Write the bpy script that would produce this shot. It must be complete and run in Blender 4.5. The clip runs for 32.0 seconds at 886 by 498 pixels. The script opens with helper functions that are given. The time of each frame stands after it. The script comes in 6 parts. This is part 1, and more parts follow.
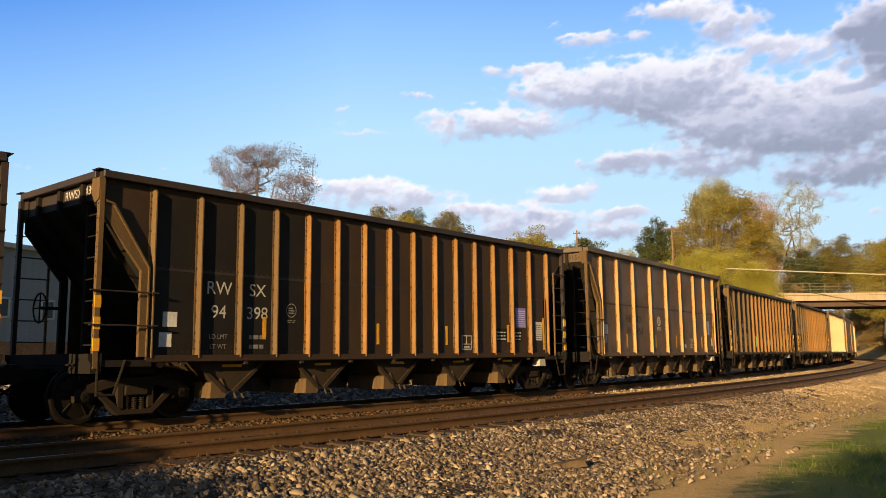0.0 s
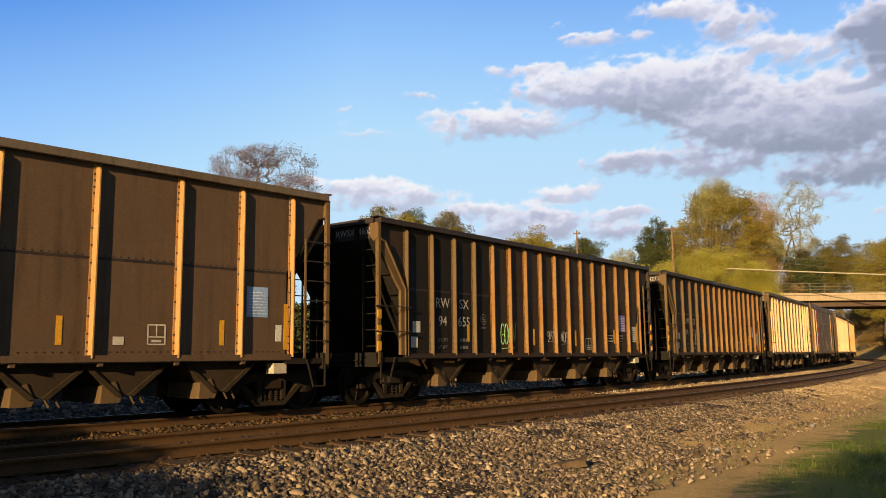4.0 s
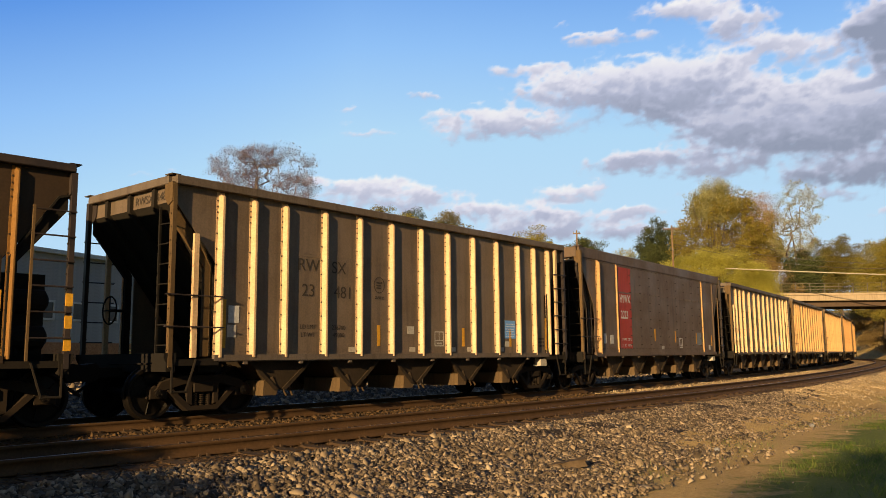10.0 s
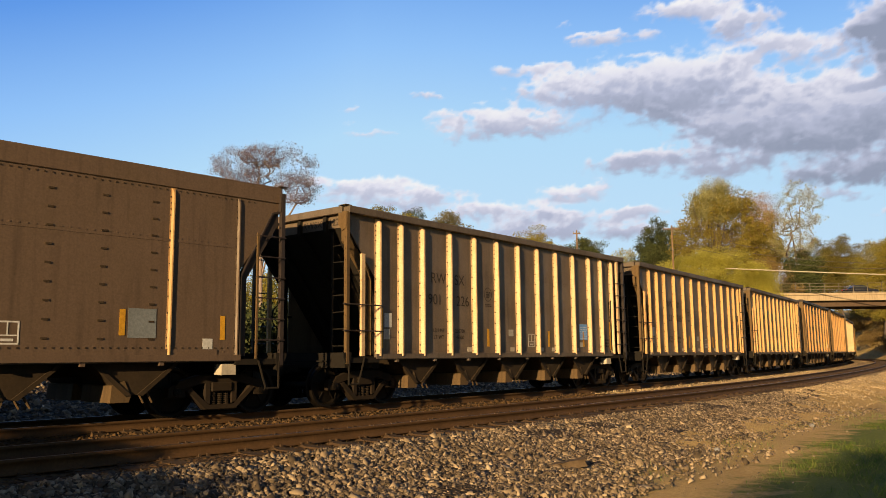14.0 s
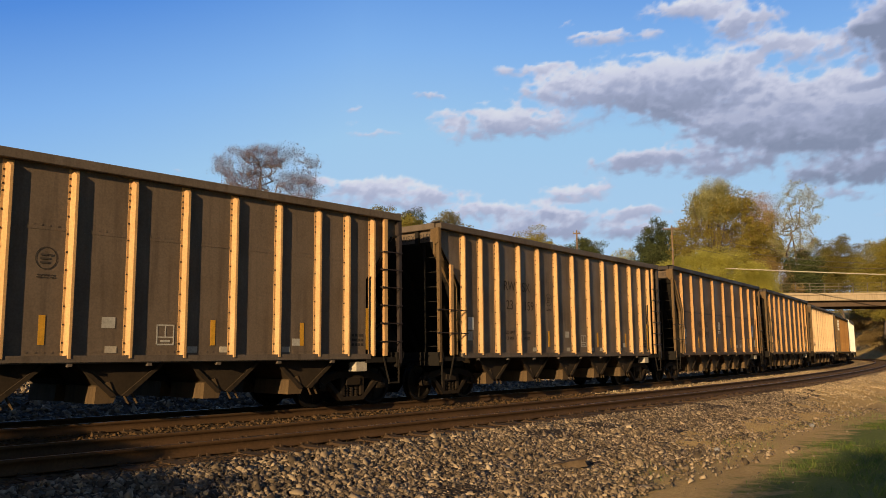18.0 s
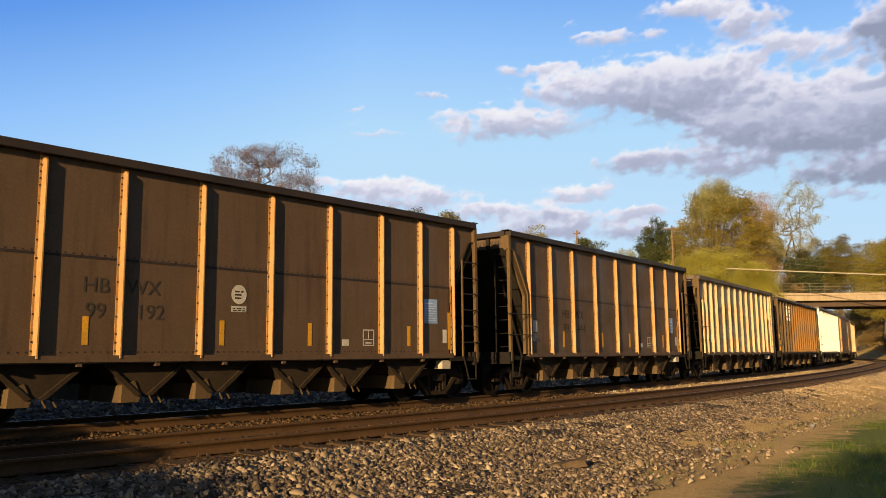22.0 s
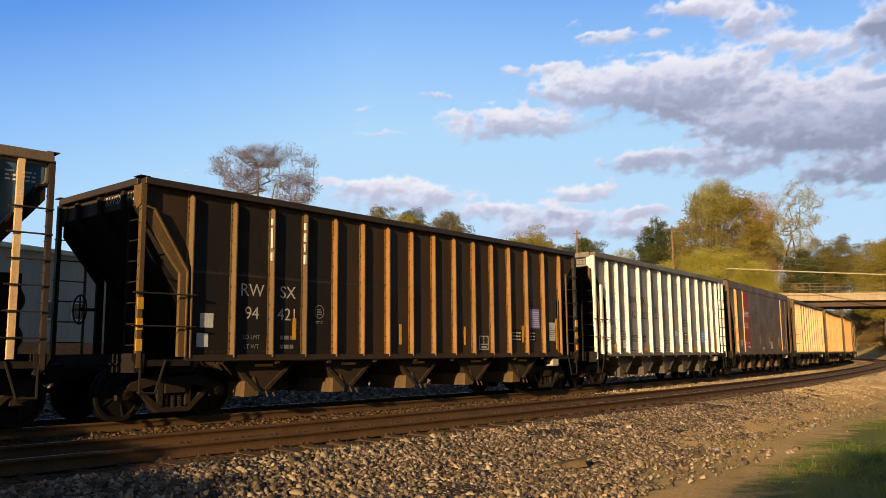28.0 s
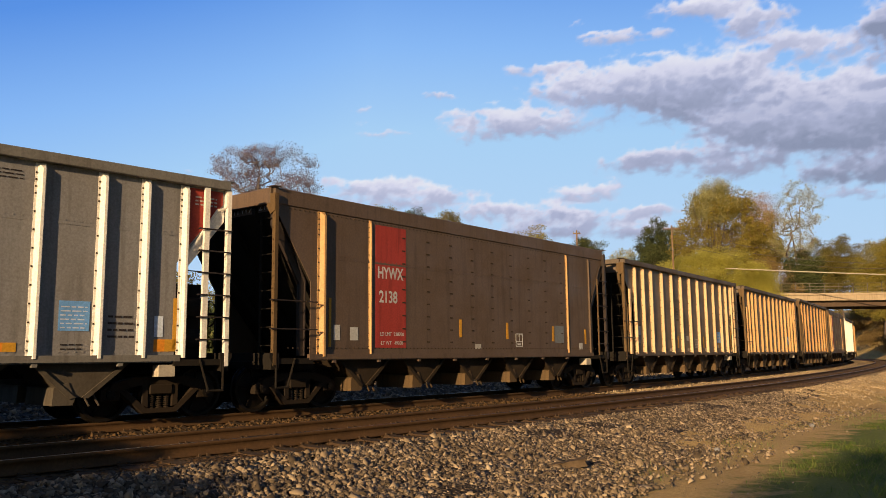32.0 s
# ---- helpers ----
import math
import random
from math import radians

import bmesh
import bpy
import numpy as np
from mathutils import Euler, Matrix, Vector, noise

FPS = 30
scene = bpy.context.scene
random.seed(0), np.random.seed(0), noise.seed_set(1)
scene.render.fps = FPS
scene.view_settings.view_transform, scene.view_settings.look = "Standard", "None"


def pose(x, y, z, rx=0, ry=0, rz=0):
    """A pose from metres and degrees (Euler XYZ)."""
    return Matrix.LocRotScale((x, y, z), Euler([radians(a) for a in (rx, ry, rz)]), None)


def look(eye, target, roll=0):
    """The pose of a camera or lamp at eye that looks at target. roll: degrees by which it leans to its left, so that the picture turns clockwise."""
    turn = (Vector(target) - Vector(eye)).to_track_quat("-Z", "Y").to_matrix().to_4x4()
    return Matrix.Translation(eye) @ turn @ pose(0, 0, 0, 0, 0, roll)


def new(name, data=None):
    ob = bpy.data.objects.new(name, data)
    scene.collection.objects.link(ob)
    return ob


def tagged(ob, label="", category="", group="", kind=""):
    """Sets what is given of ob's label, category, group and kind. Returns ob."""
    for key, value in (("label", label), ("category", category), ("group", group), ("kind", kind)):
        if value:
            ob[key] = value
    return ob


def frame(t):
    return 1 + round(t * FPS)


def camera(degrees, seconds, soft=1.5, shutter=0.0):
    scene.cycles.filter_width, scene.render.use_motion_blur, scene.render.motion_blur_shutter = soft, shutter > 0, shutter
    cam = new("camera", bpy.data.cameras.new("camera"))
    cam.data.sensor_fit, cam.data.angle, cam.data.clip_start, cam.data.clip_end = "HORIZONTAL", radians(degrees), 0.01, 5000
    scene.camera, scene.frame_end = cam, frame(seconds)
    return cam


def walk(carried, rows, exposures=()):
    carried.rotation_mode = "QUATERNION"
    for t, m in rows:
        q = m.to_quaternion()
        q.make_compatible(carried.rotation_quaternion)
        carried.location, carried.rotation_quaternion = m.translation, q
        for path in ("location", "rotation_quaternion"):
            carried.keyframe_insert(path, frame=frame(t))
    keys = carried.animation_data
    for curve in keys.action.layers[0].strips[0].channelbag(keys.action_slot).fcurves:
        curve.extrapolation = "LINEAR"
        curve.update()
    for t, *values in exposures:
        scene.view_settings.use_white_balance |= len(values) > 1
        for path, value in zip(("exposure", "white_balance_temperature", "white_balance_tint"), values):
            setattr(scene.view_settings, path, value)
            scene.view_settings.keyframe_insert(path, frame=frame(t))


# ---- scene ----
# ---- camera ----
# The place: z = 0 is the top of the rails, x to the right, y away from the viewer.
cam = camera(57.55, 32.0, soft=0.7)
EYE = (0.0, 0.0, 1.057)
PITCH = 0.13267
VIEW = look(EYE, (0.0, math.cos(PITCH), EYE[2] + math.sin(PITCH)), -0.52)
walk(cam, [(0.0, VIEW), (32.0, VIEW)], exposures=[
    (0.0, 0.10, 6500, 7), (1.0, 0.03, 6500, 7), (3.0, -0.08, 6500, 7), (6.0, 0.13, 6500, 7), (8.0, 0.13, 6500, 7), (9.0, 0.10, 6500, 7), (10.0, -0.10,
    6500, 7), (11.0, -0.18, 6500, 7), (12.0, 0.00, 6500, 7), (13.0, 0.15, 6500, 7), (14.0, -0.08, 6500, 7), (17.0, -0.38, 6000, 8), (18.0, -0.38, 6000,
    8), (19.0, -0.30, 6000, 8), (20.0, -0.25, 6050, 8), (21.0, -0.08, 6300, 9), (23.0, -0.05, 6500, 7), (25.0, -0.10, 6500, 7), (28.0, -0.08, 6350, 9),
    (29.0, -0.08, 6300, 9), (30.0, -0.35, 6000, 12), (31.0, -0.60, 6000, 17), (32.0, -0.24, 6100, 11)])

# ---- world and sun ----
SUN_EL, SUN_AZ = radians(13.0), radians(24.5)      # the sun stands behind the viewer, a little to the left
TO_SUN = Vector((-math.sin(SUN_AZ) * math.cos(SUN_EL), -math.cos(SUN_AZ) * math.cos(SUN_EL), math.sin(SUN_EL)))
world = bpy.data.worlds.new("sky")
scene.world = world
world.use_nodes = True
wn = world.node_tree.nodes
sky = wn.new("ShaderNodeTexSky")
sky.sky_type, sky.sun_disc = "NISHITA", False
sky.sun_elevation = SUN_EL
sky.sun_rotation = math.atan2(TO_SUN.x, TO_SUN.y)
sky.air_density, sky.dust_density, sky.ozone_density = 1.0, 0.6, 2.0
wn["Background"].inputs["Strength"].default_value = 0.06
world.node_tree.links.new(sky.outputs[0], wn["Background"].inputs["Color"])
sun = new("sun", bpy.data.lights.new("sun", "SUN"))
sun.data.energy, sun.data.angle, sun.data.color = 9.0, radians(0.6), (1.0, 0.67, 0.31)
sun.matrix_world = look(TO_SUN * 200, (0, 0, 0))

# ---- the line of the track ----
TH0, K0, K1, K2, FOOT = 0.77378, -0.0069883, 0.00015671, -1.11155e-6, 14.642
GRADE = 0.001


def bend(u):
    u = min(max(u, 0.0), 128.0)
    return K0 + K1 * u + K2 * u * u


STEP = 0.5
S0, S1 = -60.0, 420.0
_n = int((S1 - S0) / STEP) + 1
LINE_S = np.linspace(S0, S1, _n)
_k = np.array([bend(u) for u in LINE_S])
_th = np.concatenate([[0], np.cumsum((_k[1:] + _k[:-1]) / 2 * STEP)])
_i0 = int(round(-S0 / STEP))
LINE_T = _th - _th[_i0] + TH0
_x = np.concatenate([[0], np.cumsum((np.sin(LINE_T[1:]) + np.sin(LINE_T[:-1])) / 2 * STEP)])
_y = np.concatenate([[0], np.cumsum((np.cos(LINE_T[1:]) + np.cos(LINE_T[:-1])) / 2 * STEP)])
LINE_X = _x - _x[_i0] - FOOT * math.cos(TH0)
LINE_Y = _y - _y[_i0] + FOOT * math.sin(TH0)


def on_line(s, l=0.0, z=0.0):
    """Arrays or numbers: distance along the line, offset towards the viewer, height over the rails."""
    s = np.asarray(s, float)
    t = np.interp(s, LINE_S, LINE_T)
    x = np.interp(s, LINE_S, LINE_X) + l * np.cos(t)
    y = np.interp(s, LINE_S, LINE_Y) - l * np.sin(t)
    return np.stack([x, y, np.zeros_like(x) + z + GRADE * (np.clip(s, 0, 150) - 8)], -1)


NEAR = 0.7525 * 2 + 2.79        # the second track's middle


SLIP = [(0, -0.495), (2, -0.262), (6, 0.11), (9, 0.203), (12, 0.309), (18, 0.20), (20, 0.15), (23, -0.08), (25, -0.26), (28, -0.22), (30, -0.28), (32, -0.24)]


def gone(t):
    """How far the train has rolled by t seconds."""
    i = max(0, min(sum(t >= a for a, _ in SLIP) - 1, len(SLIP) - 2))
    (t0, a), (t1, b) = SLIP[i], SLIP[i + 1]
    m0 = (b - SLIP[max(i - 1, 0)][1]) / (t1 - SLIP[max(i - 1, 0)][0])
    m1 = (SLIP[min(i + 2, len(SLIP) - 1)][1] - a) / (SLIP[min(i + 2, len(SLIP) - 1)][0] - t0)
    w, u = t1 - t0, (t - t0) / (t1 - t0)
    slip = a + u * u * (3 - 2 * u) * (b - a) + w * u * (1 - u) * ((1 - u) * m0 - u * m1)
    return 6.30084 * t + 0.01069 * ((t - 13) ** 2 - 169) - slip


# ---- materials ----
def lk(nt, a, b):
    nt.links.new(a, b)


def ramp(nt, fac, stops):
    n = nt.nodes.new("ShaderNodeValToRGB")
    els = n.color_ramp.elements
    while len(els) < len(stops):
        els.new(0.5)
    for e, (p, c) in zip(els, stops):
        e.position = p
        e.color = (*c, 1) if len(c) == 3 else c
    lk(nt, fac, n.inputs["Fac"])
    return n.outputs["Color"]


def noise_tex(nt, co, scale, detail=4.0, rough=0.6, stretch=None):
    n = nt.nodes.new("ShaderNodeTexNoise")
    n.inputs["Scale"].default_value, n.inputs["Detail"].default_value, n.inputs["Roughness"].default_value = scale, detail, rough
    if stretch:
        m = nt.nodes.new("ShaderNodeMapping")
        m.inputs["Scale"].default_value = stretch
        lk(nt, co, m.inputs["Vector"])
        co = m.outputs["Vector"]
    lk(nt, co, n.inputs["Vector"])
    return n.outputs["Fac"]


def mixc(nt, fac, a, b, mode="MIX"):
    n = nt.nodes.new("ShaderNodeMix")
    n.data_type, n.blend_type = "RGBA", mode
    for sock, v in (("Factor", fac), ("A", a), ("B", b)):
        s = [q for q in n.inputs if q.name == sock and (q.type == "RGBA" or sock == "Factor" and q.type == "VALUE")][0]
        if isinstance(v, (int, float)):
            s.default_value = v
        elif isinstance(v, tuple):
            s.default_value = (*v, 1)
        else:
            lk(nt, v, s)
    return [q for q in n.outputs if q.type == "RGBA"][0]


def material(name, rough=0.8, metal=0.0, spec=0.25):
    m = bpy.data.materials.new(name)
    m.use_nodes = True
    nt = m.node_tree
    b = nt.nodes["Principled BSDF"]
    b.inputs["Roughness"].default_value, b.inputs["Metallic"].default_value = rough, metal
    b.inputs["Specular IOR Level"].default_value = spec
    return m, nt, b


def bump(nt, b, height, strength=0.3, distance=0.01):
    n = nt.nodes.new("ShaderNodeBump")
    n.inputs["Strength"].default_value, n.inputs["Distance"].default_value = strength, distance
    lk(nt, height, n.inputs["Height"])
    lk(nt, n.outputs["Normal"], b.inputs["Normal"])


def coords(nt, kind="Object"):
    return nt.nodes.new("ShaderNodeTexCoord").outputs[kind]


def painted(name, base, dirt, dirt_amount=0.5, rough=0.65, metal=0.0, streak=True, rnd=0.0, spec=0.25):
    """Weathered paint on steel: grime in blotches, streaks that run down, fine grain."""
    m, nt, b = material(name, rough, metal, spec)
    co = coords(nt)
    big = noise_tex(nt, co, 0.9, 5, 0.62)
    run = noise_tex(nt, co, 2.2, 4, 0.6, (3.0, 3.0, 0.22))
    fine = noise_tex(nt, co, 28.0, 3, 0.6)
    f = ramp(nt, big, [(0.36, (0, 0, 0)), (0.68, (1, 1, 1))])
    col = mixc(nt, f, base, dirt)
    col = mixc(nt, 1 - dirt_amount, col, base)
    if streak:
        f2 = ramp(nt, run, [(0.5, (0, 0, 0)), (0.72, (0.6, 0.6, 0.6))])
        col = mixc(nt, f2, col, tuple(c * 0.62 for c in dirt))
    f3 = ramp(nt, fine, [(0.3, (0.82, 0.82, 0.82)), (0.7, (1.12, 1.12, 1.12))])
    col = mixc(nt, 1.0, col, f3, "MULTIPLY")
    if rnd:
        oi = nt.nodes.new("ShaderNodeObjectInfo")
        f4 = ramp(nt, oi.outputs["Random"], [(0.0, (1 - rnd,) * 3), (1.0, (1 + rnd,) * 3)])
        col = mixc(nt, 1.0, col, f4, "MULTIPLY")
    lk(nt, col, b.inputs["Base Color"])
    r = ramp(nt, big, [(0.3, (rough - 0.12,) * 3), (0.7, (min(rough + 0.2, 1),) * 3)])
    lk(nt, r, b.inputs["Roughness"])
    bump(nt, b, big, 0.12, 0.02)
    return m


def plain(name, base, rough=0.7, metal=0.0, grain=20.0, amount=0.25):
    m, nt, b = material(name, rough, metal)
    co = coords(nt)
    f = ramp(nt, noise_tex(nt, co, grain, 4, 0.65), [(0.25, tuple(c * (1 - amount) for c in base)), (0.75, tuple(c * (1 + amount) for c in base))])
    g = ramp(nt, noise_tex(nt, co, grain * 0.09, 3, 0.6), [(0.3, (0.8, 0.8, 0.8)), (0.7, (1.1, 1.1, 1.1))])
    lk(nt, mixc(nt, 1.0, f, g, "MULTIPLY"), b.inputs["Base Color"])
    bump(nt, b, noise_tex(nt, co, grain, 4, 0.65), 0.15, 0.01)
    return m


def scattered(name, stops, rough=0.9, spec=0.3, trans=0.0):
    """For stuff made of many loose islands: the colour differs from piece to piece."""
    m, nt, b = material(name, rough, 0.0, spec)
    g = nt.nodes.new("ShaderNodeNewGeometry")
    col = ramp(nt, g.outputs["Random Per Island"], stops)
    co = coords(nt)
    f = ramp(nt, noise_tex(nt, co, 0.35, 3), [(0.3, (0.78, 0.78, 0.78)), (0.7, (1.15, 1.15, 1.15))])
    col = mixc(nt, 1.0, col, f, "MULTIPLY")
    lk(nt, col, b.inputs["Base Color"])
    if trans:
        t = nt.nodes.new("ShaderNodeBsdfTranslucent")
        lk(nt, col, t.inputs["Color"])
        mx = nt.nodes.new("ShaderNodeMixShader")
        mx.inputs[0].default_value = trans
        lk(nt, b.outputs[0], mx.inputs[1])
        lk(nt, t.outputs[0], mx.inputs[2])
        lk(nt, mx.outputs[0], nt.nodes["Material Output"].inputs["Surface"])
    return m


M = {}
M["black_paint"] = painted("black_paint", (0.009, 0.0085, 0.0085), (0.022, 0.015, 0.011), 0.5, 0.7)
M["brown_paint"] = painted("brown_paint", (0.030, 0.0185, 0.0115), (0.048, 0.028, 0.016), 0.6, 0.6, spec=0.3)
# rib coats lighter than their sheets: the low sun's glare put into colour
M["lit_tan_rib"] = painted("lit_tan_rib", (0.22, 0.110, 0.029), (0.14, 0.068, 0.02), 0.5, 0.6, rnd=0.12)
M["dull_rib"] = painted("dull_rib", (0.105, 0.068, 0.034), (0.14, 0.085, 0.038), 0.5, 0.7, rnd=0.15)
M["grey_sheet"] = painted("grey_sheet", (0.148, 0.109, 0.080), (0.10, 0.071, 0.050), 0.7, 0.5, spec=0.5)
M["lit_grey_rib"] = painted("lit_grey_rib", (0.66, 0.465, 0.285), (0.47, 0.305, 0.17), 0.5, 0.5, rnd=0.08)
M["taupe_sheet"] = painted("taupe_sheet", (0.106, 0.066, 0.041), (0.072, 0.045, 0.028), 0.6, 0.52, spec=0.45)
M["flush_sheet"] = painted("flush_sheet", (0.117, 0.078, 0.055), (0.088, 0.058, 0.040), 0.5, 0.52, spec=0.45)
M["lit_taupe_rib"] = painted("lit_taupe_rib", (0.56, 0.34, 0.155), (0.40, 0.225, 0.095), 0.4, 0.55, rnd=0.08)
M["lit_wide_rib"] = painted("lit_wide_rib", (0.43, 0.24, 0.095), (0.30, 0.16, 0.06), 0.4, 0.55, rnd=0.08)
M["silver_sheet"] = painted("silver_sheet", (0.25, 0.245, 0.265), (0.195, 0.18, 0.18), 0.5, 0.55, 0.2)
M["pale_sheet"] = painted("pale_sheet", (0.26, 0.235, 0.21), (0.19, 0.155, 0.125), 0.6, 0.55)
M["rim_silver"] = painted("rim_silver", (0.17, 0.165, 0.165), (0.13, 0.115, 0.105), 0.5, 0.5)
M["bolt"] = plain("bolt", (0.05, 0.034, 0.022), 0.7)
M["amber"] = plain("amber", (0.70, 0.26, 0.02), 0.6)
M["pale_blue"] = plain("pale_blue", (0.55, 0.62, 0.78), 0.6)
M["lit_silver_rib"] = painted("lit_silver_rib", (0.82, 0.785, 0.765), (0.72, 0.68, 0.65), 0.3, 0.4)
M["rim_dark"] = painted("rim_dark", (0.026, 0.021, 0.024), (0.055, 0.040, 0.034), 0.5, 0.5)
M["rim_grey"] = painted("rim_grey", (0.135, 0.108, 0.092), (0.09, 0.066, 0.05), 0.6, 0.55)
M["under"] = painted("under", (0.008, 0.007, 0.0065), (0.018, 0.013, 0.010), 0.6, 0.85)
# end slopes kept near black: shade from the car ahead put into the paint
M["shaded_end"] = painted("shaded_end", (0.012, 0.010, 0.009), (0.022, 0.017, 0.013), 0.6, 0.9)
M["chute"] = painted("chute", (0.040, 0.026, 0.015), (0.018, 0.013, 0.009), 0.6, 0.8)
M["gate"] = painted("gate", (0.115, 0.074, 0.038), (0.05, 0.034, 0.02), 0.6, 0.8)
M["silver_chute"] = painted("silver_chute", (0.085, 0.072, 0.06), (0.045, 0.036, 0.028), 0.6, 0.75)
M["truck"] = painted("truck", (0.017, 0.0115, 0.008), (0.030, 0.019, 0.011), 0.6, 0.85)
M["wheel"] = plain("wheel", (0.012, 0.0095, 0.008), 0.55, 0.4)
M["red_paint"] = painted("red_paint", (0.36, 0.045, 0.035), (0.25, 0.04, 0.03), 0.4, 0.6)
M["blue_paint"] = painted("blue_paint", (0.035, 0.10, 0.20), (0.05, 0.08, 0.12), 0.4, 0.6)
M["white"] = plain("white", (0.52, 0.52, 0.54), 0.7)
M["letter"] = plain("letter", (0.44, 0.42, 0.40), 0.7)
M["ghost"] = plain("ghost", (0.05, 0.04, 0.034), 0.75)
M["blue_card"] = plain("blue_card", (0.16, 0.36, 0.78), 0.6)
M["pale_card"] = plain("pale_card", (0.17, 0.19, 0.22), 0.6)
M["sky_card"] = plain("sky_card", (0.24, 0.36, 0.66), 0.6)
M["violet_card"] = plain("violet_card", (0.20, 0.17, 0.55), 0.6)
M["yellow"] = plain("yellow", (0.56, 0.29, 0.025), 0.6)
M["green_spray"] = plain("green_spray", (0.25, 0.5, 0.2), 0.7)
M["pale_spray"] = plain("pale_spray", (0.2, 0.19, 0.19), 0.8)
M["rust_rail"] = plain("rust_rail", (0.085, 0.046, 0.020), 0.75, 0.1, 30)
M["box_paint"] = plain("box_paint", (0.46, 0.41, 0.35), 0.7)
M["rail_head"] = plain("rail_head", (0.20, 0.17, 0.15), 0.35, 0.8, 40)
M["tie_wood"] = plain("tie_wood", (0.065, 0.040, 0.024), 0.9, 0, 14, 0.35)
M["concrete"] = painted("concrete", (0.40, 0.32, 0.235), (0.30, 0.235, 0.17), 0.5, 0.85)
M["girder"] = plain("girder", (0.09, 0.06, 0.045), 0.8)
M["galv"] = plain("galv", (0.20, 0.18, 0.16), 0.6, 0.3)
M["pole_wood"] = plain("pole_wood", (0.18, 0.12, 0.08), 0.9)
M["wire"] = plain("wire", (0.12, 0.11, 0.1), 0.6)
M["pale_cable"] = plain("pale_cable", (0.5, 0.45, 0.38), 0.6)
M["bark"] = plain("bark", (0.10, 0.08, 0.072), 0.95, 0, 6, 0.35)
M["bark_pale"] = plain("bark_pale", (0.18, 0.135, 0.095), 0.95, 0, 6, 0.3)
M["bark_bud"] = plain("bark_bud", (0.24, 0.185, 0.17), 0.95, 0, 6, 0.3)
M["stone"] = scattered("stone", [(0.0, (0.058, 0.043, 0.031)), (0.4, (0.145, 0.108, 0.076)), (0.75, (0.25, 0.188, 0.130)), (1.0, (0.41, 0.32, 0.225))])


# ---- mesh helpers ----
def box(bm, x0, x1, y0, y1, z0, z1):
    v = [bm.verts.new((x, y, z)) for x in (x0, x1) for y in (y0, y1) for z in (z0, z1)]
    for f in ((0, 1, 3, 2), (4, 6, 7, 5), (0, 4, 5, 1), (2, 3, 7, 6), (0, 2, 6, 4), (1, 5, 7, 3)):
        bm.faces.new([v[i] for i in f])
    return v


def prism(bm, pts, y0, y1):
    """A polygon in x and z, drawn out along y."""
    a = [bm.verts.new((x, y0, z)) for x, z in pts]
    b = [bm.verts.new((x, y1, z)) for x, z in pts]
    n = len(pts)
    bm.faces.new(a)
    bm.faces.new(b[::-1])
    for i in range(n):
        j = (i + 1) % n
        bm.faces.new((a[j], a[i], b[i], b[j]))


def prism_x(bm, pts, x0, x1):
    """A polygon in y and z, drawn out along x."""
    a = [bm.verts.new((x0, y, z)) for y, z in pts]
    b = [bm.verts.new((x1, y, z)) for y, z in pts]
    n = len(pts)
    bm.faces.new(a)
    bm.faces.new(b[::-1])
    for i in range(n):
        j = (i + 1) % n
        bm.faces.new((a[j], a[i], b[i], b[j]))


def rod(bm, p, q, r, n=6, r2=None):
    p, q = Vector(p), Vector(q)
    d = (q - p).normalized()
    u = d.orthogonal().normalized()
    w = d.cross(u)
    r2 = r if r2 is None else r2
    a, b = [], []
    for i in range(n):
        c = 2 * math.pi * i / n
        e = u * math.cos(c) + w * math.sin(c)
        a.append(bm.verts.new(p + e * r))
        b.append(bm.verts.new(q + e * r2))
    for i in range(n):
        j = (i + 1) % n
        bm.faces.new((a[i], a[j], b[j], b[i]))
    bm.faces.new(a[::-1])
    bm.faces.new(b)


def lathe(bm, prof, n):
    """prof: (radius, y) pairs, turned round the y axis."""
    rings = []
    for r, y in prof:
        rings.append([bm.verts.new((r * math.cos(2 * math.pi * i / n), y, r * math.sin(2 * math.pi * i / n))) for i in range(n)])
    for a, b in zip(rings, rings[1:]):
        for i in range(n):
            j = (i + 1) % n
            bm.faces.new((a[i], a[j], b[j], b[i]))
    bm.faces.new(rings[0][::-1])
    bm.faces.new(rings[-1])


def finish(bm, name):
    bmesh.ops.recalc_face_normals(bm, faces=bm.faces)
    me = bpy.data.meshes.new(name)
    bm.to_mesh(me)
    bm.free()
    return me


def part(name, bm, mat, parent, label=""):
    """One mesh under a thing or a part. bm may be a finished mesh that other parts share."""
    me = bm if isinstance(bm, bpy.types.Mesh) else finish(bm, name)
    if mat is not None and not me.materials:
        me.materials.append(M[mat] if isinstance(mat, str) else mat)
    ob = new(name, me)
    ob.parent = parent
    return tagged(ob, label)


def soup(name, verts, faces, mat, smooth=False):
    me = bpy.data.meshes.new(name)
    verts, faces = np.asarray(verts, np.float32), np.asarray(faces, np.int32)
    k = faces.shape[1]
    me.vertices.add(len(verts))
    me.vertices.foreach_set("co", verts.ravel())
    me.loops.add(faces.size)
    me.loops.foreach_set("vertex_index", faces.ravel())
    me.polygons.add(len(faces))
    me.polygons.foreach_set("loop_start", np.arange(0, faces.size, k, dtype=np.int32))
    me.polygons.foreach_set("loop_total", np.full(len(faces), k, np.int32))
    if smooth:
        me.polygons.foreach_set("use_smooth", np.ones(len(faces), bool))
    me.update(calc_edges=True)
    me.materials.append(M[mat] if isinstance(mat, str) else mat)
    return me


